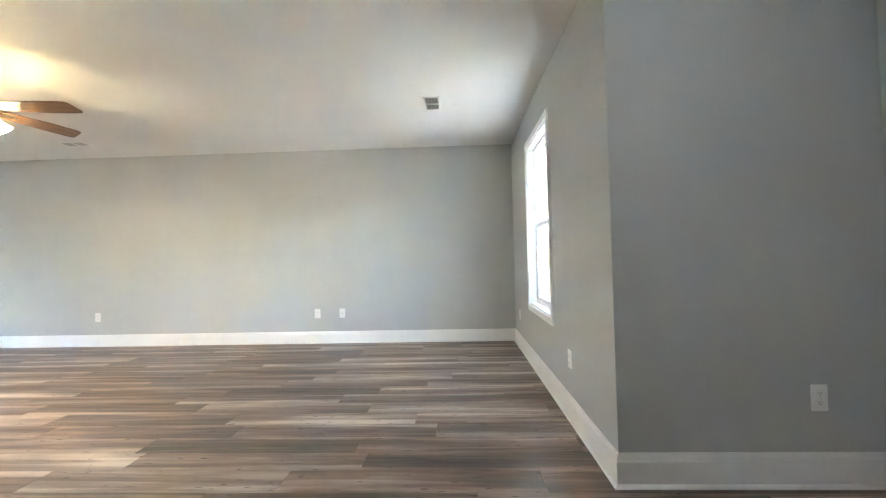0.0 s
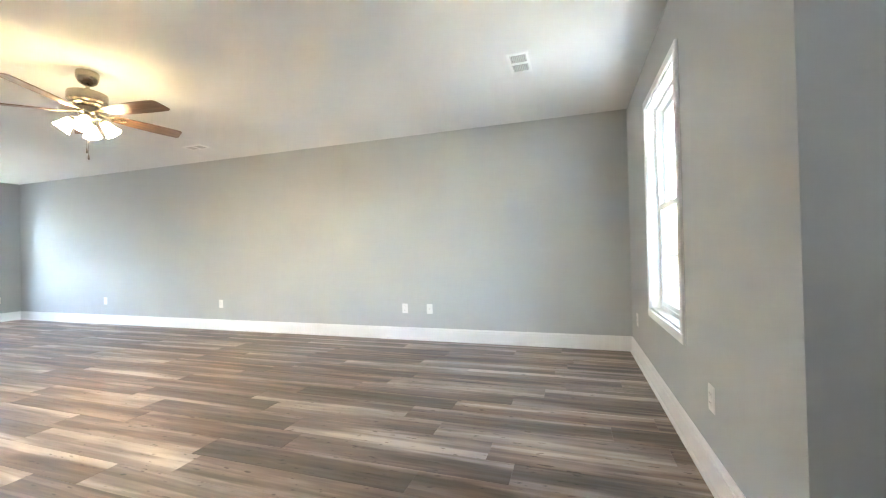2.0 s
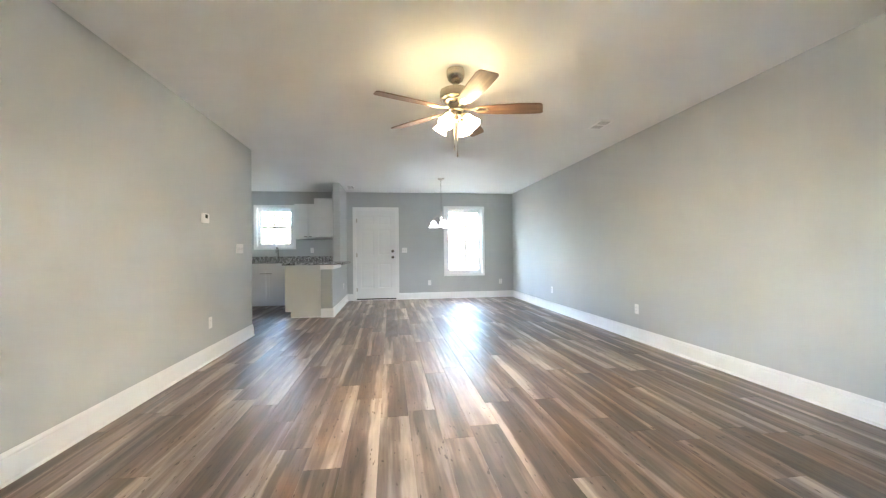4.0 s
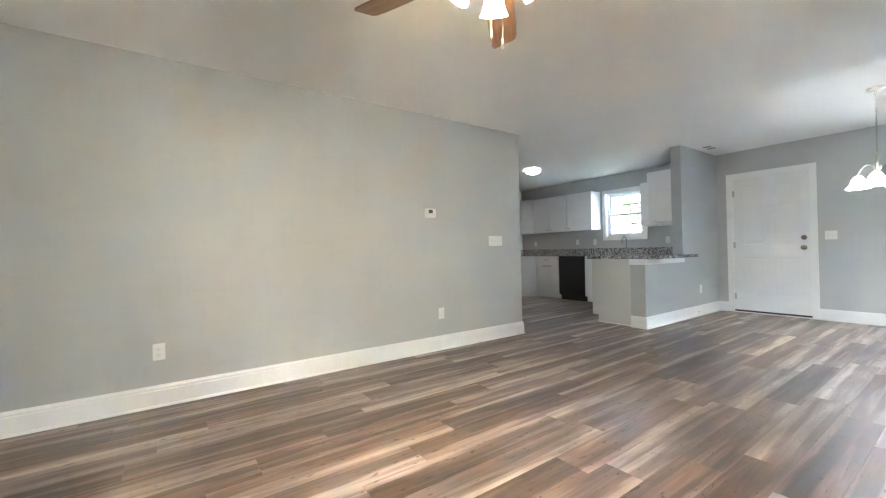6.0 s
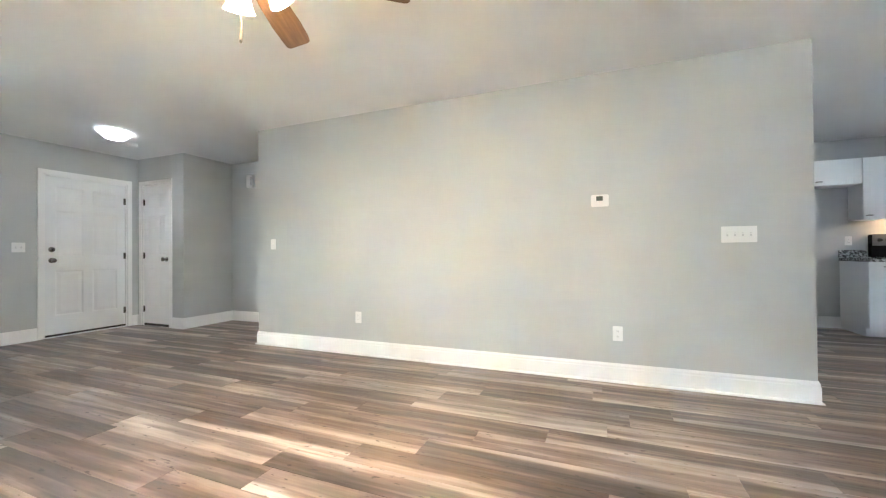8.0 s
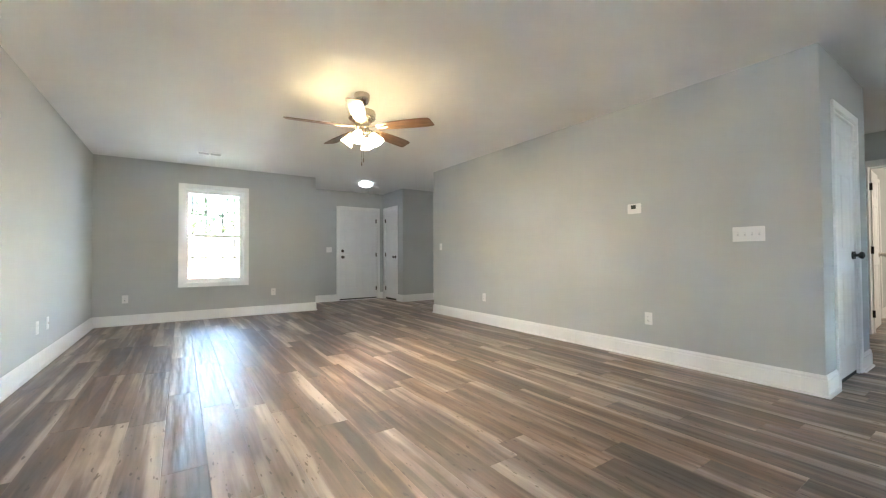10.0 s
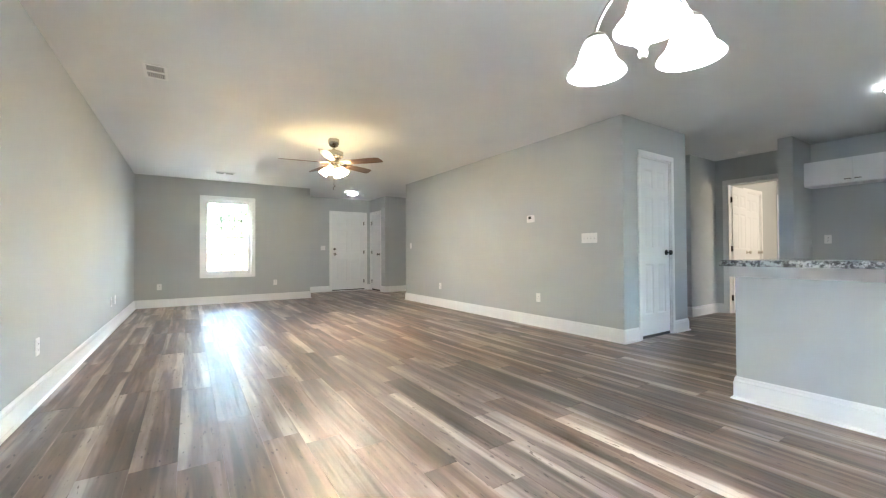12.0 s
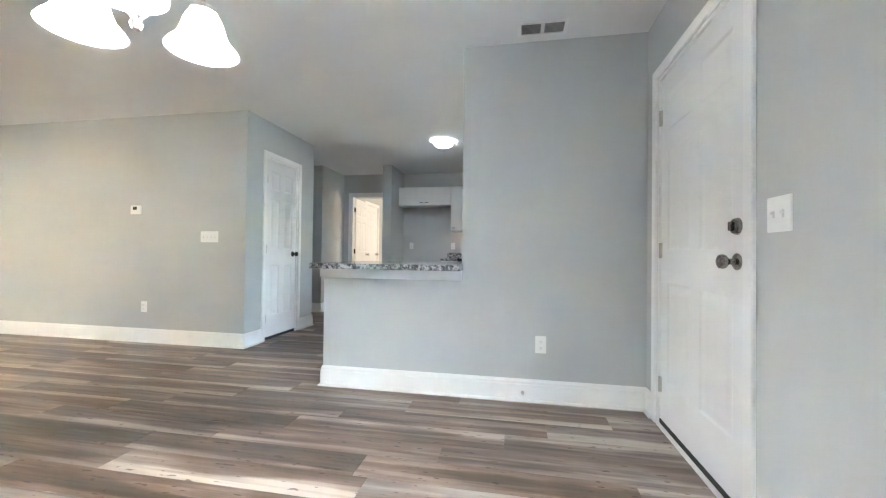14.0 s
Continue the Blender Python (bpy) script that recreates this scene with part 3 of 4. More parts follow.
plate("cable_outlet", "white wall plate with a coaxial cable jack", "cable outlet", on_wall("+y", 2.165, 0, 0.372), 1, "coax")
plate("light_switch", "white single toggle light switch by the passage", "light switch", on_wall("-y", 1.765, PY, 1.134), 1, "switch")
plate("light_switch", "white four-gang toggle switch plate near the kitchen", "light switch", on_wall("-y", 6.08, PY, 1.135), 4, "switch")
plate("light_switch", "white two-gang toggle switch plate by the front door", "light switch", on_wall("+x", FX, 3.72, 1.129), 2, "switch")
plate("light_switch", "white two-gang toggle switch plate by the rear door", "light switch", on_wall("-x", XR, 2.56, 1.125), 2, "switch")

th = thing("thermostat", "small white wall thermostat with a dark display", "thermostat", on_wall("-y", 5.172, PY, 1.424))
bm = bmesh.new()
box(bm, -0.065, 0.065, -0.024, 0, -0.047, 0.047, 0.006)
part("housing", bm, PLATE, th)
block("display", (-0.026, 0.022, -0.0255, -0.024, -0.002, 0.034), SCREEN, th, "dark liquid crystal display")
bm = bmesh.new()
for k in range(3):
    box(bm, -0.035 + k * 0.026, -0.019 + k * 0.026, -0.026, -0.024, -0.032, -0.024, 0.0008)
part("buttons", bm, PLATE, th)

ch = thing("door_chime", "small white plastic door chime box high on the wall", "door chime", on_wall("-y", 0.225, HY, 2.138))
bm = bmesh.new()
box(bm, -0.07, 0.07, -0.045, 0, -0.095, 0.095, 0.008)
part("chime_cover", bm, PLATE, ch)
bm = bmesh.new()
for k in range(7):
    box(bm, 0.02, 0.05, -0.0465, -0.045, -0.06 + k * 0.018, -0.053 + k * 0.018)
part("grille", bm, surface("grille_grey", (0.35, 0.35, 0.35), 0.6), ch)

ds = thing("door_stop", "small nickel spring door stop on the baseboard", "door stop", on_wall("-y", 9.274, 3.835, 0.06))
turned("stop_base", [(0, 0), (0.012, 0), (0.012, 0.004), (0.005, 0.006), (0, 0.006)], NICKEL, ds, at=pose(0, 0, 0, 90))
bar("spring", [(0.0045 * math.cos(k * 0.9), -0.006 - k * 0.0011, 0.0045 * math.sin(k * 0.9)) for k in range(60)], 0.0009, NICKEL, ds, seg=5)
turned("stop_tip", [(0, 0), (0.006, 0), (0.007, 0.006), (0.005, 0.012), (0, 0.013)], PLATE, ds, at=pose(0, -0.07, 0, 90))


# ---- ceiling vents and detectors ----
def vent(label, x, y, lx, ly, slats_along_x):
    o = thing("ceiling_vent", label, "air vent", pose(x, y, H))
    bm = bmesh.new()
    f = 0.022
    box(bm, -lx / 2, lx / 2, -ly / 2, -ly / 2 + f, -0.008, 0, 0.002)
    box(bm, -lx / 2, lx / 2, ly / 2 - f, ly / 2, -0.008, 0, 0.002)
    box(bm, -lx / 2, -lx / 2 + f, -ly / 2 + f, ly / 2 - f, -0.0079, -0.0001)
    box(bm, lx / 2 - f, lx / 2, -ly / 2 + f, ly / 2 - f, -0.0079, -0.0001)
    if lx > 1.5 * ly:
        box(bm, -0.012, 0.012, -ly / 2 + f, ly / 2 - f, -0.0078, -0.0001)
    if ly > 1.5 * lx:
        box(bm, -lx / 2 + f, lx / 2 - f, -0.012, 0.012, -0.0078, -0.0001)
    part("frame", bm, TRIM, o)
    # flat plate whose dark grey paints the shade inside the duct
    block("duct_opening", (-lx / 2 + f, lx / 2 - f, -ly / 2 + f, ly / 2 - f, -0.0012, -0.0004), surface("duct_shade", (0.2, 0.2, 0.2), 0.8), o)
    span = (lx if slats_along_x else ly) - 2 * f
    across = (ly if slats_along_x else lx) - 2 * f
    n = int(across / 0.012)
    base = None
    for k in range(n):
        c = -across / 2 + (k + 0.5) * across / n
        if base is None:
            bm = bmesh.new()
            box(bm, -span / 2, span / 2, -0.0032, 0.0032, -0.0004, 0.0004)
            base = part("slat", bm, LOUVRE_SHADED, o)
            s = base
        else:
            s = new("slat", base.data)
            s.parent = o
        turn = pose(0, 0, 0, 42)
        s.matrix_basis = (pose(0, c, -0.0045) @ turn) if slats_along_x else (pose(c, 0, -0.0045, 0, 0, 90) @ turn)
    return o


vent("white metal ceiling register near the front window", 0.895, 1.365, 0.16, 0.31, False)
vent("small white metal ceiling register along the wall", 5.05, 0.60, 0.29, 0.16, True)
vent("white metal ceiling register near the rear door", 9.375, 3.69, 0.31, 0.16, True)
for x, y, lab in ((6.53, 7.66, "round white smoke detector on the kitchen ceiling"), (-0.35, 4.45, "round white smoke detector on the foyer ceiling")):
    sd = thing("smoke_detector", lab, "smoke detector", pose(x, y, H))
    turned("detector_body", [(0, 0), (0.062, 0), (0.062, -0.012), (0.055, -0.03), (0.035, -0.036), (0, -0.037)], PLATE, sd)
    turned("test_button", [(0, -0.036), (0.009, -0.036), (0.008, -0.041), (0, -0.041)], PLATE, sd, seg=12)


# ---- lamps ----
def dome_light(label, x, y):
    """A flush ceiling light: canopy, frosted bowl, metal rim and finial."""
    o = thing("ceiling_light", label, "ceiling light", pose(x, y, H))
    turned("pan", [(0, 0), (0.092, 0), (0.096, -0.006), (0.090, -0.018), (0.075, -0.022), (0, -0.022)], NICKEL, o, "brushed nickel canopy", seg=32)
    turned("glass_dome", [(0.070, -0.0225), (0.092, -0.026), (0.112, -0.032), (0.118, -0.042), (0.112, -0.054), (0.095, -0.068), (0.070, -0.079), (0.038, -0.086), (0, -0.088)], DOME, o, "lit frosted glass bowl", seg=40)
    turned("rim_band", [(0.119, -0.035), (0.131, -0.035), (0.134, -0.041), (0.131, -0.050), (0.120, -0.050), (0.119, -0.035)], NICKEL, o, "brushed nickel rim round the bowl", seg=40)
    turned("finial", [(0, -0.0885), (0.008, -0.0890), (0.009, -0.093), (0.004, -0.099), (0, -0.100)], NICKEL, o, seg=12)
    return o


dome_light("round flush ceiling light with frosted glass, lit, in the kitchen", 8.29, 6.05)
dome_light("round flush ceiling light with frosted glass, lit, in the foyer", 0.02, 4.07)

# added unseen area lamp that fills the bedroom with warm light
bed_fill = new("bedroom_fill", bpy.data.lights.new("bedroom_fill", "AREA"))
bed_fill.data.energy, bed_fill.data.color, bed_fill.data.size = BED_W, (1.0, 0.82, 0.62), 0.8
bed_fill.matrix_world = look((8.4, 9.3, 1.7), (6.2, 9.3, 1.2))
BELL = [(r * 1.05, z * 0.95) for r, z in [(0.024, 0.0), (0.034, -0.006), (0.045, -0.03), (0.053, -0.06), (0.062, -0.085), (0.078, -0.105), (0.086, -0.118), (0.083, -0.1185), (0.074, -0.106), (0.058, -0.085), (0.049, -0.06), (0.041, -0.03), (0.03, -0.01), (0.0, -0.006)]]

BULB = [(0, 0.0), (0.010, -0.004), (0.013, -0.015), (0.02, -0.03), (0.024, -0.045), (0.02, -0.058), (0.01, -0.066), (0, -0.068)]
ch = thing("chandelier", "small nickel chandelier with three lit bell glass shades", "chandelier", pose(8.30, 1.935, H))
turned("canopy", [(0, 0), (0.062, 0), (0.062, -0.006), (0.05, -0.018), (0.02, -0.026), (0.008, -0.032), (0, -0.032)], NICKEL, ch)
links = bmesh.new()
for k in range(21):
    z = -0.045 - k * 0.0262
    ring = [(0.007 * math.cos(a) if k % 2 else 0, 0 if k % 2 else 0.007 * math.cos(a), z + 0.017 * math.sin(a)) for a in [2 * math.pi * i / 12 for i in range(13)]]
    tube(links, ring, 0.0016, 5)
part("chain", links, CHROME, ch, smooth=True)
turned("column", [(0, -0.585), (0.006, -0.59), (0.017, -0.60), (0.019, -0.615), (0.012, -0.628), (0.010, -0.64), (0.010, -0.70), (0.022, -0.708), (0.026, -0.73), (0.02, -0.75), (0.010, -0.76),
                  (0.009, -0.855), (0.02, -0.862), (0.024, -0.872), (0.012, -0.885), (0.010, -0.892), (0.014, -0.90), (0.010, -0.914), (0, -0.918)], NICKEL, ch, "brushed nickel turned column")
for ang in (-53, 64, 183):
    c, s = math.cos(radians(ang)), math.sin(radians(ang))
    pts = []
    for k in range(15):
        u = k / 14
        r = 0.015 + 0.135 * u
        z = -0.745 + 0.065 * math.sin(math.pi * min(1, u * 1.02)) ** 0.8 - 0.02 * u if u < 0.98 else -0.768
        pts.append((r * c, r * s, z))
    arm = bar("arm", pts + [(0.15 * c, 0.15 * s, -0.784)], 0.0055, NICKEL, ch)
    hold = turned("shade_holder", [(0, 0.012), (0.014, 0.012), (0.022, 0.004), (0.032, -0.002), (0.033, -0.012), (0.028, -0.013), (0, -0.013)], NICKEL, ch, m=pose(0.15 * c, 0.15 * s, -0.784))
    turned("shade", BELL, COOL, ch, "lit white frosted bell glass shade", m=pose(0.15 * c, 0.15 * s, -0.793), seg=32)
    turned("bulb", BULB, CBULB, ch, "lit cool white light bulb", m=pose(0.15 * c, 0.15 * s, -0.81), seg=14)

fan = thing("ceiling_fan", "five-blade nickel and wood ceiling fan, lamps lit, at rest", "ceiling fan", pose(3.968, 2.385, H))
turned("canopy", [(0, 0), (0.066, 0), (0.070, -0.012), (0.068, -0.05), (0.055, -0.082), (0.03, -0.100), (0, -0.102)], FANM, fan)
turned("downrod", [(0, -0.08), (0.0125, -0.08), (0.0125, -0.125), (0.024, -0.128), (0.026, -0.145), (0, -0.145)], FANM, fan, seg=16)
turned("motor_housing", [(0, -0.146), (0.045, -0.149), (0.105, -0.157), (0.118, -0.163), (0.12, -0.172), (0.12, -0.222), (0.114, -0.230), (0.094, -0.234), (0.092, -0.246), (0.085, -0.25), (0.07, -0.258), (0, -0.26)], FANM, fan, "brushed nickel motor housing", seg=36)
turned("light_kit_hub", [(0, -0.318), (0.045, -0.318), (0.05, -0.325), (0.05, -0.355), (0.035, -0.37), (0.018, -0.38), (0.012, -0.395), (0, -0.40)], FANM, fan)
turned("switch_housing", [(0, -0.258), (0.062, -0.26), (0.066, -0.275), (0.06, -0.31), (0.048, -0.32), (0, -0.32)], FANM, fan)


def blade_mesh():
    bm = bmesh.new()
    outline = [(0.155, -0.036), (0.17, -0.044), (0.30, -0.060), (0.45, -0.069), (0.58, -0.070), (0.625, -0.064), (0.64, -0.05), (0.66, 0.045), (0.655, 0.056), (0.64, 0.063), (0.58, 0.066), (0.45, 0.067), (0.30, 0.060), (0.17, 0.044), (0.155, 0.036)]
    up = [bm.verts.new((x, y, 0.003)) for x, y in outline]
    dn = [bm.verts.new((x, y, -0.003)) for x, y in outline]
    bm.faces.new(up), bm.faces.new(dn[::-1])
    for i in range(len(outline)):
        j = (i + 1) % len(outline)
        bm.faces.new((dn[i], dn[j], up[j], up[i]))
    return bm


def iron_mesh():
    bm = bmesh.new()
    tube(bm, [(0.055, 0, 0.006), (0.10, 0, -0.004), (0.15, 0, -0.007)], 0.008, 8)
    for s in (-1, 1):
        tube(bm, [(0.13, 0, -0.007), (0.16, s * 0.022, -0.009), (0.20, s * 0.026, -0.009), (0.235, s * 0.014, -0.009), (0.245, 0, -0.009)], 0.0055, 8)
    box(bm, 0.15, 0.235, -0.02, 0.02, -0.011, -0.0035, 0.003)
    return bm


b0 = part("blade", blade_mesh(), BLADE, None, "walnut-brown wooden fan blade")
i0 = part("blade_iron", iron_mesh(), FANM, None, smooth=True)
for k, ang in enumerate((-171.5, -99.5, -27.5, 43, 114)):
    b, i = (b0, i0) if k == 0 else (b0.copy(), i0.copy())
    if k:
        scene.collection.objects.link(b), scene.collection.objects.link(i)
    b.parent = i.parent = fan
    b.matrix_basis = pose(0, 0, -0.305, 0, 0, ang) @ pose(0, 0, 0, -12)
    i.matrix_basis = pose(0, 0, -0.297, 0, 0, ang) @ pose(0, 0, 0, -12)
SHADE = [(r * 0.93, z * 0.93) for r, z in [(0.02, 0.0), (0.03, -0.006), (0.037, -0.03), (0.044, -0.06), (0.052, -0.085), (0.062, -0.105), (0.059, -0.1055), (0.049, -0.085), (0.04, -0.06), (0.033, -0.03), (0.025, -0.01), (0, -0.006)]]
for ang in (-40, 50, 140, 230):
    c, s = math.cos(radians(ang)), math.sin(radians(ang))
    bar("lamp_arm", [(0.04 * c, 0.04 * s, -0.34), (0.07 * c, 0.07 * s, -0.345), (0.085 * c, 0.085 * s, -0.362)], 0.008, FANM, fan)
    m = pose(0.083 * c, 0.083 * s, -0.36, 0, 0, ang) @ pose(0, 0, 0, 0, -38, 0)
    turned("lamp_socket", [(0, 0.01), (0.018, 0.01), (0.026, 0.0), (0.027, -0.012), (0, -0.012)], FANM, fan, m=m)
    turned("shade", SHADE, WARM, fan, "lit white glass lamp shade", m=m @ pose(0, 0, -0.01), seg=28)
    turned("bulb", BULB, WBULB, fan, "lit warm light bulb", m=m @ pose(0, 0, -0.03), seg=14)
for x, y, l in ((0.018, -0.012, 0.285), (-0.012, 0.016, 0.245)):
    bar("pull_chain", [(x, y, -0.33), (x, y, -0.33 - l)], 0.0015, FANM, fan, seg=6)
    turned("chain_pull", [(0, 0), (0.003, 0), (0.006, -0.02), (0.006, -0.032), (0.003, -0.038), (0, -0.038)], FANM, fan, m=pose(x, y, -0.33 - l), seg=12)


# ---- kitchen ----
def pull(bm, x, z, y, horizontal=True, L=0.1):
    e = L / 2
    a, b = ((x - e, y, z), (x + e, y, z)) if horizontal else ((x, y, z - e), (x, y, z + e))
    out = (0, -0.028, 0)
    p = [Vector(a), Vector(a) + Vector(out), Vector(b) + Vector(out), Vector(b)]
    tube(bm, p, 0.006, 8)


def front(parent, name, x0, x1, z0, z1, y, handle, shaker=True, hl=0.1):
    """A door or drawer front at local y, with its pull: (x, z, horizontal) or None."""
    bm = bmesh.new()
    t = 0.019
    g = 0.0016 if shaker else 0.0016
    x0, x1, z0, z1 = x0 + g, x1 - g, z0 + g, z1 - g
    if shaker and z1 - z0 > 0.2:
        r = 0.057
        box(bm, x0, x0 + r, y - t, y, z0, z1, 0.001)
        box(bm, x1 - r, x1, y - t, y, z0, z1, 0.001)
        box(bm, x0 + r, x1 - r, y - t + 0.0003, y, z1 - r, z1)
        box(bm, x0 + r, x1 - r, y - t + 0.0003, y, z0, z0 + r)
        box(bm, x0 + r, x1 - r, y - t + 0.006, y, z0 + r, z1 - r)
    else:
        box(bm, x0, x1, y - t, y, z0, z1, 0.0015)
    d = part(name, bm, CAB, parent)
    if handle:
        bm = bmesh.new()
        pull(bm, handle[0], handle[1], y - t, handle[2], hl)
        part("handle", bm, PULLM, d, "brushed nickel bar pull", smooth=True)
    return d


def upper(label, m, w, z0, z1, depth=0.32, doors=1, handles="r"):
    """A wall cabinet: local x from 0 to w, back at y = 0, front toward -y."""
    o = thing("wall_cabinet", label, "kitchen cabinet", m, "white kitchen wall cabinets")
    block("cabinet_body", (0, w, -depth + 0.02, 0, z0, z1), CAB, o, bev=0.0015)
    dw = w / doors
    for k in range(doors):
        if doors == 2:
            hx = dw - 0.045 if k == 0 else dw + 0.045
        else:
            hx = w - 0.05 if handles == "r" else 0.05
        front(o, "cabinet_door", k * dw, (k + 1) * dw, z0, z1, -depth + 0.02, (hx, z0 + 0.045, True), False, 0.05)
    return o


def base_cab(label, m, w, doors=2, drawer=True, depth=0.6, false_front=False):
    o = thing("base_cabinet", label, "kitchen cabinet", m, "white kitchen base cabinets")
    bm = bmesh.new()
    box(bm, 0, w, -depth + 0.02, 0, 0.1, 0.872)
    box(bm, 0, w, -depth + 0.08, 0, 0, 0.1)
    part("cabinet_body", bm, CAB, o)
    block("toe_kick", (0.0, w, -depth + 0.074, -depth + 0.08, 0.001, 0.099), CAB, o)
    top = 0.868
    if drawer:
        front(o, "drawer_front", 0, w, 0.72, top, -depth + 0.02, None if false_front else (w / 2, 0.795, True), False)
        top = 0.718
    dw = w / doors
    for k in range(doors):
        hx = (dw - 0.06 if k == 0 else dw + 0.06) if doors == 2 else w - 0.07
        front(o, "cabinet_door", k * dw, (k + 1) * dw, 0.105, top, -depth + 0.02, (hx, top - 0.05, True))
    return o


UZ0, UZ1 = 1.385, 2.135
RW = lambda y: on_wall("-x", XR, y)
KW = lambda x: on_wall("-y", x, YK)
upper("short white two-door cabinet above the empty refrigerator space", KW(7.205), 0.915, 1.82, UZ1, doors=2)
upper("narrow white wall cabinet beside the microwave", KW(8.125), 0.225, UZ0, UZ1, handles="l")
upper("short white two-door cabinet above the microwave", KW(8.355), 0.76, 1.86, UZ1, doors=2)
upper("white wall cabinet between microwave and corner", KW(9.12), 0.30, UZ0, UZ1, handles="l")
upper("white two-door wall cabinet on the rear kitchen wall", RW(7.345), 0.90, UZ0, UZ1, doors=2)
upper("white single-door wall cabinet beside the kitchen window", RW(6.44), 0.57, UZ0, UZ1, handles="l")
upper("white two-door wall cabinet between window and dining wall", RW(4.90), 0.56, UZ0, UZ1, doors=2)
upper("white wall cabinet on the back of the dining wall", on_wall("+y", 9.725, 3.985), 0.865, UZ0, UZ1, depth=0.35, doors=2)


def corner_body(bm, d, s, z0, z1):
    """A diagonal corner cabinet in the rear corner: leg s, depth d."""
    p = [(XR, YK), (XR - s, YK), (XR - s, YK - d), (XR - d, YK - s), (XR, YK - s)]
    lo, hi = [bm.verts.new((x, y, z0)) for x, y in p], [bm.verts.new((x, y, z1)) for x, y in p]
    bm.faces.new(lo[::-1]), bm.faces.new(hi)
    for i in range(5):
        j = (i + 1) % 5
        bm.faces.new((lo[i], lo[j], hi[j], hi[i]))


for nm, label, d, s, z0, z1 in (("wall_cabinet", "white diagonal corner wall cabinet", 0.30, 0.63, UZ0, UZ1), ("base_cabinet", "white diagonal corner base cabinet", 0.58, 0.925, 0.1, 0.872)):
    o = thing(nm, label, "kitchen cabinet", pose(0, 0, 0), "white kitchen %ss" % nm.replace("_", " "))
    bm = bmesh.new()
    corner_body(bm, d, s, z0, z1)
    if nm == "base_cabinet":
        corner_body(bm, d - 0.06, s - 0.002, 0, 0.0999)
    part("cabinet_body", bm, CAB, o)
    a, b = Vector((XR - s, YK - d, 0)), Vector((XR - d, YK - s, 0))
    L = (b - a).length
    f = front(o, "cabinet_door", 0.012, L - 0.012, z0 + 0.003, z1 - 0.004, 0, (0.07 if z0 > 1 else 0.07, z0 + 0.045 if z0 > 1 else z1 - 0.05, True), z0 < 1, 0.06)
    f.matrix_basis = Matrix.Translation(a) @ pose(0, 0, 0, 0, 0, -45)

base_cab("narrow white base cabinet beside the range", KW(8.03), 0.255, doors=1, drawer=False)
base_cab("white base cabinet with a drawer over two doors", RW(7.05), 0.585)
base_cab("white sink base cabinet with false drawer front", RW(5.85), 0.90, false_front=True)
base_cab("white base cabinet in the peninsula corner", RW(4.945), 0.30, doors=1)

pen = thing("peninsula_cabinet", "kitchen peninsula base with a pale laminate end panel", "kitchen cabinet", pose(0, 0, 0))
bm = bmesh.new()
box(bm, 7.872, XR, 4.042, 4.60, 0.1, 0.872)
box(bm, 7.872, XR, 4.042, 4.53, 0, 0.1)
part("cabinet_body", bm, CAB, pen)
bm = bmesh.new()
box(bm, 7.85, 7.87, 4.05, 4.53, 0.0, 0.1)
box(bm, 7.85, 7.87, 4.05, 4.62, 0.1, 0.872)
part("end_panel", bm, PANEL, pen, "pale beige laminate end panel")
bm = bmesh.new()
box(bm, 7.836, 7.8495, 4.05, 4.53, 0, 0.012)
part("shoe_moulding", bm, TRIM, pen)
for k in range(3):
    x0 = 7.9 + k * 0.5
    f = front(pen, "cabinet_door", 0, 0.49, 0.105, 0.868, 0, (0.07, 0.82, True))
    f.matrix_basis = pose(x0 + 0.49, 4.602, 0, 0, 0, 180)

# worktops
ct = thing("countertop", "speckled grey and white granite countertop with backsplash", "countertop", pose(0, 0, 0))
zt, zb = 0.912, 0.8735
bm = bmesh.new()


def slabpoly(bm, pts, z0, z1):
    lo, hi = [bm.verts.new((x, y, z0)) for x, y in pts], [bm.verts.new((x, y, z1)) for x, y in pts]
    bm.faces.new(lo[::-1]), bm.faces.new(hi)
    for i in range(len(pts)):
        j = (i + 1) % len(pts)
        bm.faces.new((lo[i], lo[j], hi[j], hi[i]))


fx = XR - 0.635
sx0, sx1, sy0, sy1 = 9.52, 9.93, 5.02, 5.75
slabpoly(bm, [(7.80, 3.655), (8.86, 3.655), (8.86, 3.8495), (8.8495, 3.8495), (8.8495, 3.986), (XR, 3.986), (XR, 4.66), (7.80, 4.66)], zb, zt)
slabpoly(bm, [(fx, 4.66), (sx0, 4.66), (sx0, 6.2), (fx, 6.2)], zb, zt)
slabpoly(bm, [(sx0, 4.66), (XR, 4.66), (XR, sy0), (sx0, sy0)], zb, zt)
slabpoly(bm, [(sx0, sy1), (XR, sy1), (XR, 6.2), (sx0, 6.2)], zb, zt)
slabpoly(bm, [(sx1, sy0), (XR, sy0), (XR, sy1), (sx1, sy1)], zb, zt)
slabpoly(bm, [(fx, 6.2), (XR, 6.2), (XR, YK), (9.12, YK), (9.12, YK - 0.635), (fx, YK - 0.935)], zb, zt)
part("worktop", bm, GRANITE, ct)
bm = bmesh.new()
box(bm, XR - 0.02, XR, 4.0, YK - 0.02, zt, zt + 0.1)
box(bm, 9.12, XR, YK - 0.02, YK, zt, zt + 0.1)
part("backsplash", bm, GRANITE, ct)
ct2 = thing("countertop", "short speckled granite countertop beside the range", "countertop", pose(0, 0, 0))
block("worktop", (8.02, 8.292, YK - 0.635, YK, zb, zt), GRANITE, ct2, bev=0.003)
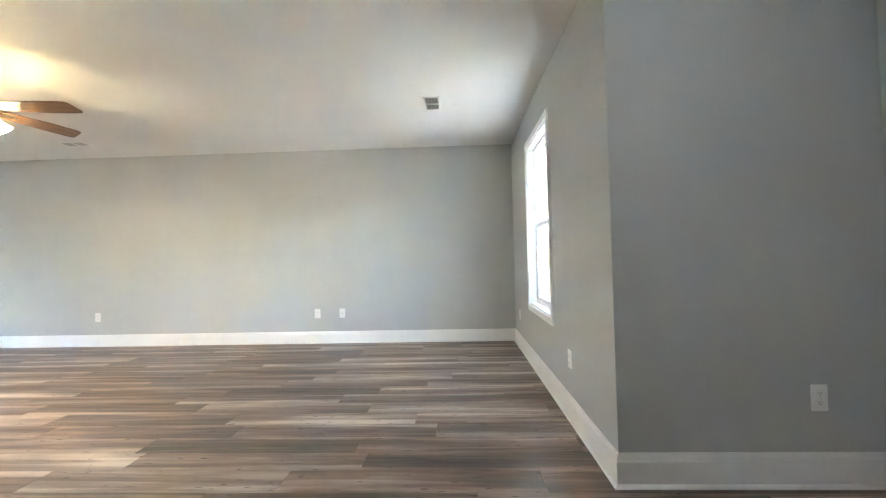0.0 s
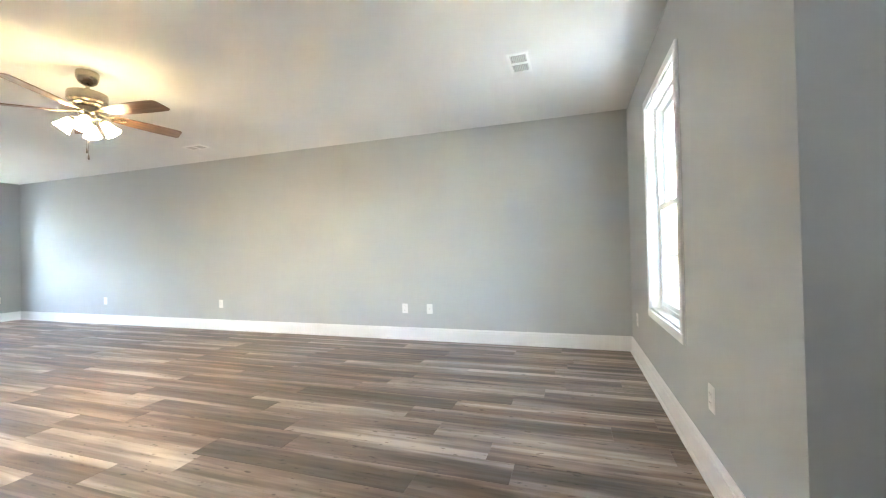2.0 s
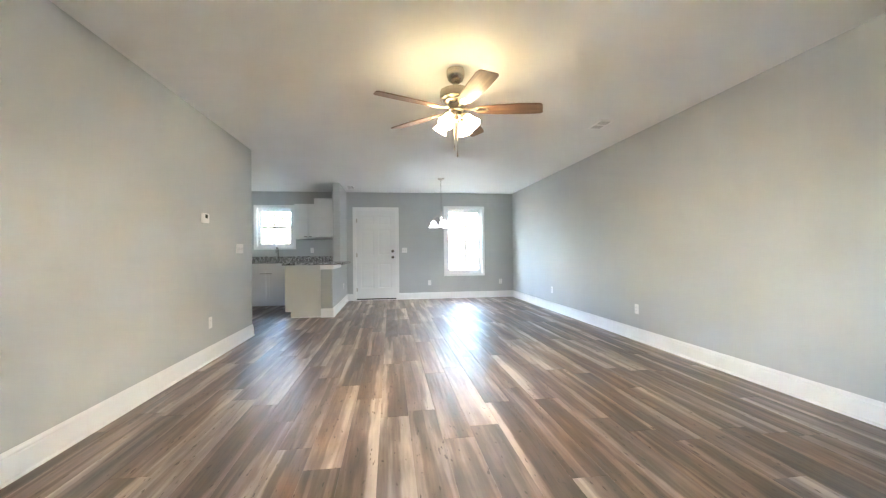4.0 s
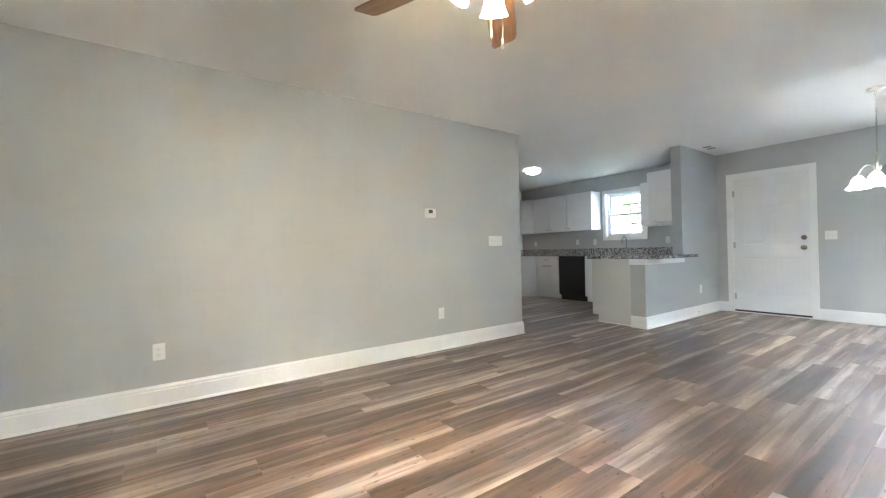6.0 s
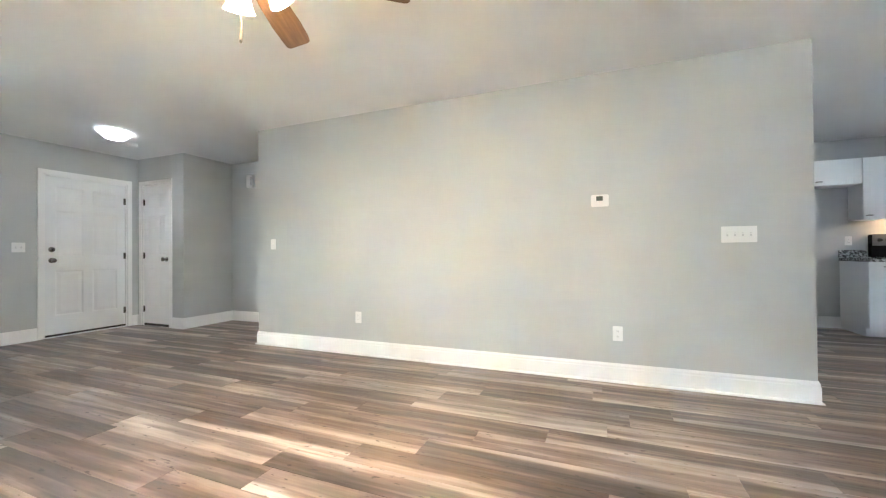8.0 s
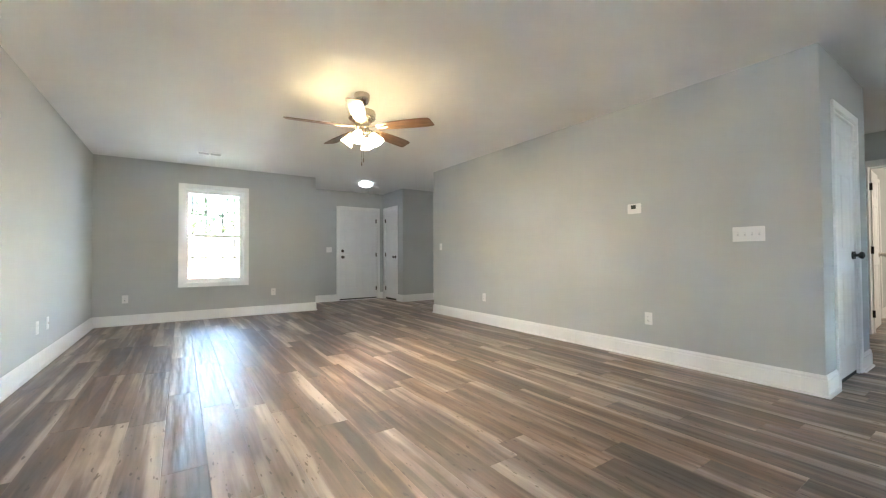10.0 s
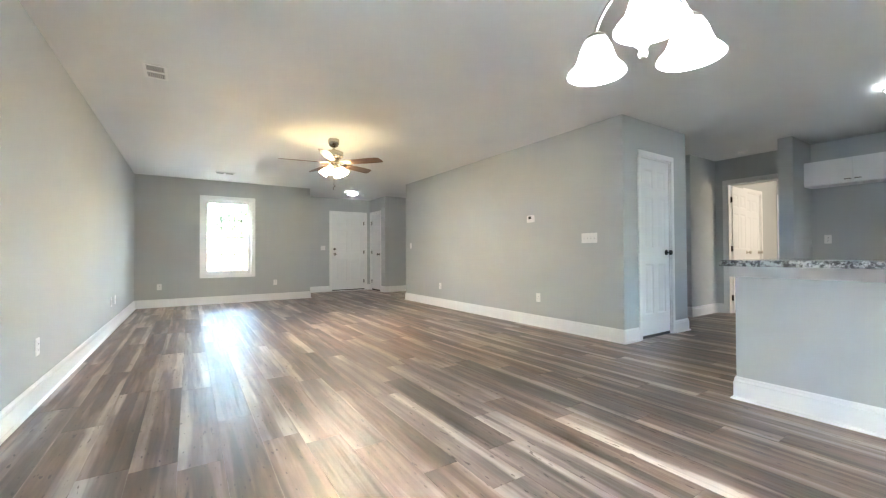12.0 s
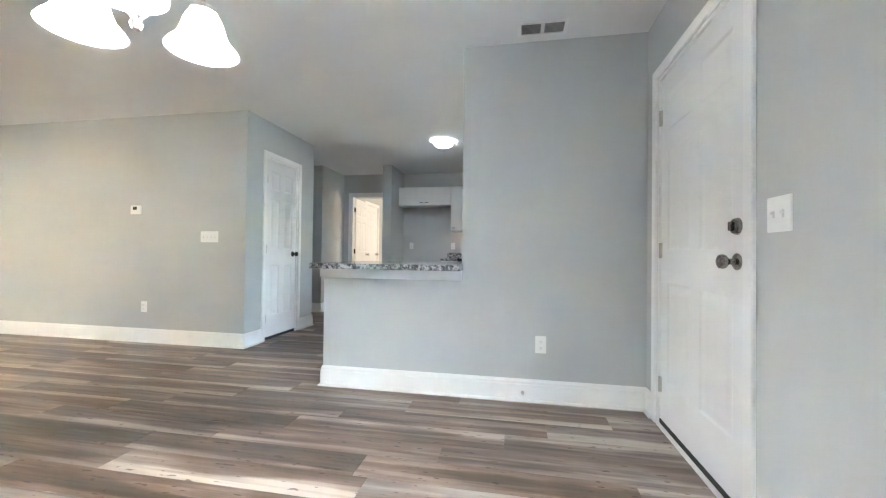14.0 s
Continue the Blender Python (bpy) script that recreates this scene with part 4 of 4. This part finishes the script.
block("backsplash", (8.02, 8.292, YK - 0.02, YK, zt, zt + 0.1), GRANITE, ct2)

trim = new("bar_trim")
tagged(trim, "white painted trim board below the granite overhang", "trim", kind="structure")
bm = bmesh.new()
box(bm, 7.79, 8.85, 3.828, 3.85, 0.80, 0.872, 0.002)
box(bm, 7.79, 7.815, 3.8505, 4.045, 0.80, 0.872, 0.002)
part("trim_board", bm, TRIM, trim)

# sink and tap
sk = thing("kitchen_sink", "stainless steel undermount kitchen sink", "sink", pose((sx0 + sx1) / 2, (sy0 + sy1) / 2, 0.70))
bm = bmesh.new()
w, d = (sx1 - sx0) / 2 - 0.001, (sy1 - sy0) / 2 - 0.001
box(bm, -w, w, -d, d, 0, 0.004)
box(bm, -w, -w + 0.004, -d, d, 0.004, 0.205)
box(bm, w - 0.004, w, -d, d, 0.004, 0.205)
box(bm, -w + 0.004, w - 0.004, -d, -d + 0.004, 0.004, 0.205)
box(bm, -w + 0.004, w - 0.004, d - 0.004, d, 0.004, 0.205)
part("basin", bm, STEEL, sk)
tap = thing("faucet", "chrome gooseneck kitchen faucet", "faucet", pose(9.965, 5.30, zt))
turned("tap_base", [(0, 0), (0.026, 0), (0.026, 0.008), (0.018, 0.014), (0.015, 0.05), (0, 0.05)], CHROME, tap)
bar("spout", [(0, 0, 0.05), (0, 0, 0.22)] + [(-0.075 + 0.075 * math.cos(a), 0, 0.22 + 0.085 * math.sin(a)) for a in [math.pi * k / 12 for k in range(1, 13)]] + [(-0.152, 0, 0.18)], 0.0095, CHROME, tap)
bar("lever", [(0, -0.018, 0.045), (0, -0.06, 0.075), (-0.005, -0.09, 0.11)], 0.006, CHROME, tap)
spr = thing("sink_sprayer", "small chrome side sprayer by the faucet", "sprayer", pose(9.965, 5.55, zt))
turned("sprayer_body", [(0, 0), (0.02, 0), (0.02, 0.006), (0.012, 0.012), (0.011, 0.06), (0.015, 0.09), (0.012, 0.11), (0, 0.112)], CHROME, spr)

# range
rg = thing("range", "stainless steel electric range with black glass cooktop", "range", KW(8.6775))
w = 0.375
block("range_body", (-w, w, -0.645, -0.01, 0.03, 0.885), BLACKP, rg)
for x in (-w + 0.04, w - 0.04):
    for y in (-0.6, -0.06):
        turned("leg", [(0, 0), (0.016, 0), (0.016, 0.005), (0.01, 0.008), (0.01, 0.03), (0, 0.03)], BLACKP, rg, m=pose(x, y, 0), seg=12)
block("cooktop", (-w - 0.003, w + 0.003, -0.674, -0.075, 0.886, 0.918), BGLASS, rg, "black glass cooktop", bev=0.004)
bm = bmesh.new()
for x, y, r in ((-0.19, -0.52, 0.1), (0.19, -0.52, 0.08), (-0.19, -0.22, 0.08), (0.19, -0.22, 0.1)):
    for rr in (r, r * 0.6):
        tube(bm, [(x + rr * math.cos(a), y + rr * math.sin(a), 0.9183) for a in [2 * math.pi * k / 32 for k in range(33)]], 0.0012, 4)
part("burner_rings", bm, surface("ring_grey", (0.2, 0.2, 0.2), 0.4), rg)
dr = block("oven_door", (-w, w, -0.672, -0.647, 0.265, 0.876), STEEL, rg, "stainless oven door", bev=0.004)
block("oven_window", (-0.30, 0.30, -0.6745, -0.6725, 0.42, 0.785), BGLASS, dr, "dark glass oven window", bev=0.0006)
bm = bmesh.new()
tube(bm, [(-0.33, -0.672, 0.835), (-0.33, -0.715, 0.835), (0.33, -0.715, 0.835), (0.33, -0.672, 0.835)], 0.012, 10)
part("oven_handle", bm, STEEL, dr, smooth=True)
sd = block("storage_drawer", (-w, w, -0.672, -0.647, 0.055, 0.255), STEEL, rg, "stainless storage drawer", bev=0.004)
block("drawer_grip", (-0.28, 0.28, -0.680, -0.6725, 0.196, 0.214), BLACKP, sd, bev=0.002)
bm = bmesh.new()
box(bm, -w, w, -0.085, -0.012, 0.919, 1.205, 0.003)
part("backguard", bm, BGLASS, rg, "black control backguard")
block("control_panel", (-w + 0.006, w - 0.006, -0.0935, -0.0855, 1.065, 1.2), GUARD, rg, "stainless control panel", bev=0.002)
tilt = pose(0, -0.094, 1.133)
block("clock_display", (-0.085, 0.085, -0.004, 0, -0.03, 0.03), BGLASS, rg, m=tilt)
for x in (-0.30, -0.225, 0.17, 0.235, 0.30):
    turned("control_knob", [(0, 0), (0.024, 0), (0.022, 0.012), (0.017, 0.024), (0, 0.026)], BLACKP, rg, m=tilt @ pose(x, 0, 0, 90), seg=18)

# microwave
mw = thing("microwave", "stainless over-the-range microwave with black glass door", "microwave", KW(8.735))
block("microwave_body", (-w, w, -0.37, -0.0, 1.43, 1.855), BLACKP, mw)
md = block("microwave_door", (-w, 0.235, -0.405, -0.372, 1.455, 1.853), STEEL, mw, "stainless microwave door", bev=0.004)
block("door_window", (-0.33, 0.155, -0.4075, -0.4055, 1.51, 1.765), BGLASS, md, "dark glass window", bev=0.0006)
bm = bmesh.new()
tube(bm, [(0.195, -0.405, 1.50), (0.195, -0.44, 1.515), (0.195, -0.45, 1.64), (0.195, -0.44, 1.775), (0.195, -0.405, 1.79)], 0.013, 10)
part("door_handle", bm, CHROME, md, smooth=True)
cp = block("control_panel", (0.237, w, -0.405, -0.372, 1.455, 1.853), STEEL, mw, "stainless and black control panel", bev=0.004)
block("keypad", (0.25, w - 0.012, -0.4075, -0.4055, 1.51, 1.77), BGLASS, cp, bev=0.0006)
block("bottom_vent", (-w, w, -0.40, -0.372, 1.432, 1.453), BLACKP, mw)
block("cooktop_lamp", (-0.17, -0.13, -0.17, -0.13, 1.4285, 1.4298), COOKL, mw, "lit cooktop lamp lens")

# dishwasher
dwm = thing("dishwasher", "black stainless steel dishwasher under the counter", "dishwasher", RW(6.15))
block("dishwasher_body", (-0.298, 0.298, -0.585, -0.02, 0.1, 0.87), BLACKP, dwm)
block("dishwasher_door", (-0.296, 0.296, -0.612, -0.586, 0.115, 0.868), DSTEEL, dwm, "black stainless dishwasher door", bev=0.004)
block("kick_plate", (-0.296, 0.296, -0.545, -0.54, 0.0, 0.1), BLACKP, dwm)
bm = bmesh.new()
box(bm, -0.25, 0.25, -0.635, -0.612, 0.80, 0.83, 0.008)
part("pocket_handle", bm, DSTEEL, dwm)


# ---- outside ----
tagged(block("ground", (-150, 160, -150, 150, -0.75, -0.45), GROUND), "patchy lawn and reddish bare clay", "ground", kind="structure")
tagged(block("road", (-17, -11, -150, 150, -0.449, -0.44), ASPHALT), "grey asphalt street in front of the house", "road", kind="structure")
tagged(block("driveway", (-10.98, -2.2, 1.5, 7.5, -0.449, -0.43), CONCRETE), "pale concrete driveway", "driveway", kind="structure")
tagged(block("porch_slab", (-2.19, -0.16, -0.3, 5.6, -0.449, -0.10), CONCRETE), "pale concrete porch slab", "porch", kind="structure")
tagged(block("foundation", (FX - 0.15, XR + 0.15, -0.15, 11.72, -0.449, -0.125), CONCRETE), "pale concrete house foundation", "foundation", kind="structure")
tagged(block("exterior_roof", (FX - 0.7, XR + 0.7, -0.7, 12.3, H + 0.121, H + 0.3), CEIL), "low roof slab closing the house", "roof", kind="structure")


def leaf_tree(rng, h, spread):
    t = bmesh.new()
    pts = [(0, 0, 0), (0.03, 0.02, h * 0.3), (0.1 * rng.uniform(-1, 1), 0.1, h * 0.6), (0.2 * rng.uniform(-1, 1), 0.15, h * 0.95)]
    rings = []
    for (x, y, z), r in zip(pts, (0.2, 0.15, 0.1, 0.03)):
        rings.append([t.verts.new((x + r * math.cos(a), y + r * math.sin(a), z)) for a in [2 * math.pi * k / 7 for k in range(7)]])
    for a, b in zip(rings, rings[1:]):
        for k in range(7):
            t.faces.new((a[k], a[(k + 1) % 7], b[(k + 1) % 7], b[k]))
    tips = []
    for k in range(9):
        a, z = rng.uniform(0, 6.28), h * rng.uniform(0.3, 0.9)
        L = spread * rng.uniform(0.5, 1) * (1.1 - 0.6 * z / h)
        tip = Vector((L * math.cos(a), L * math.sin(a), z + L * 0.5))
        tube(t, [(0.05, 0.03, z), tip * 0.5 + Vector((0.02, 0, z * 0.48)), tip], 0.04, 5)
        tips.append(tip)
    tips += [Vector(pts[-1]), Vector(pts[2])]
    c = bmesh.new()
    for tip in tips:
        for _ in range(60):
            p = tip + Vector((rng.gauss(0, spread * 0.28), rng.gauss(0, spread * 0.28), rng.gauss(0, h * 0.07)))
            q = Euler((rng.uniform(0, 6), rng.uniform(0, 6), rng.uniform(0, 6))).to_matrix()
            s = rng.uniform(0.12, 0.3)
            c.faces.new([c.verts.new(p + q @ Vector(v) * s) for v in ((-1, 0, 0), (0, -0.5, 0), (1, 0, 0.1), (0, 0.5, 0))])
    return t, c


rng = random.Random(7)
trees = []
for k in range(3):
    e = thing("tree", "tall slender woodland tree with thin green foliage", "tree", pose(0, 0, -0.46), "trees around the house")
    t, c = leaf_tree(rng, rng.uniform(9, 12), rng.uniform(2.2, 3.0))
    part("trunk", t, BARK, e)
    part("crown", c, LEAF, e)
    trees.append(e)
spots = [(-22 - rng.uniform(0, 14), -26 + 3.0 * k + rng.uniform(-1, 1)) for k in range(22)] + [(XR + 24 + rng.uniform(0, 14), -22 + 3.0 * k + rng.uniform(-1, 1)) for k in range(20)]
for k, (x, y) in enumerate(spots):
    m = pose(x, y, -0.46, 0, 0, rng.uniform(0, 360))
    if k < 3:
        trees[k].matrix_basis = m
    else:
        copy_thing(trees[k % 3], m)


# ---- floor boards ----
cache = {}


def plank_mesh(x_len, y_len):
    key = (round(x_len, 3), round(y_len, 3))
    if key not in cache:
        bm = bmesh.new()
        add_plank(bm, 0, 0, x_len, y_len)
        me = bpy.data.meshes.new("plank")
        bm.to_mesh(me)
        bm.free()
        me.materials.append(PLANK)
        cache[key] = me
    return cache[key]


def add_plank(bm, x, y, lx, ly):
    g, b = 0.0003, 0.0012
    r = [(x + g, y + g), (x + lx - g, y + g), (x + lx - g, y + ly - g), (x + g, y + ly - g)]
    s = [(x + g + b, y + g + b), (x + lx - g - b, y + g + b), (x + lx - g - b, y + ly - g - b), (x + g + b, y + ly - g - b)]
    lo = [bm.verts.new((*p, -0.0078)) for p in r]
    mi = [bm.verts.new((*p, -0.001)) for p in r]
    hi = [bm.verts.new((*p, 0.0)) for p in s]
    for i in range(4):
        j = (i + 1) % 4
        bm.faces.new((lo[i], lo[j], mi[j], mi[i]))
        bm.faces.new((mi[i], mi[j], hi[j], hi[i]))
    bm.faces.new(hi), bm.faces.new(lo[::-1])


# known joints of some rows, the others follow the installer's random stagger
KNOWN = {22: 4.355, 21: 4.107, 20: 3.98, 19: 3.67, 18: 4.52, 17: 4.29, 16: 3.98}
rest = bmesh.new()
count = 0
rng = random.Random(11)
for row in range(-1, 60):
    y0 = Y_OFF + row * PW
    y1 = y0 + PW
    if y1 <= 0.0 or y0 > 11.6:
        continue
    start = KNOWN.get(row, rng.uniform(0, PL)) % PL
    lo = -1.2 if y1 > FY and y0 < CY else (-0.19 if y0 >= CY and y0 < HY else 0.0)
    hi = XR
    if y0 >= 6.0:
        lo = 4.4
    if y0 >= YK:
        lo, hi = 5.95, 8.5
    ya, yb = max(y0, -0.01), y1
    k = math.floor((lo - start) / PL)
    while start + k * PL < hi:
        a, b = max(start + k * PL, lo), min(start + (k + 1) * PL, hi)
        k += 1
        if b - a < 0.01 or (y0 > PY + 0.12 and y1 < PYB - 0.12 and a > PX0 + 0.12 and b < PX1 - 0.12):
            continue
        if y0 < 4.9 and count < 300:
            p = new("plank", plank_mesh(b - a, yb - ya))
            p.parent = floor
            p.location = (a, ya, 0)
            count += 1
        else:
            add_plank(rest, a, ya, b - a, yb - ya)
tagged(part("planks", rest, PLANK, floor), "further vinyl floor planks", kind="stuff")
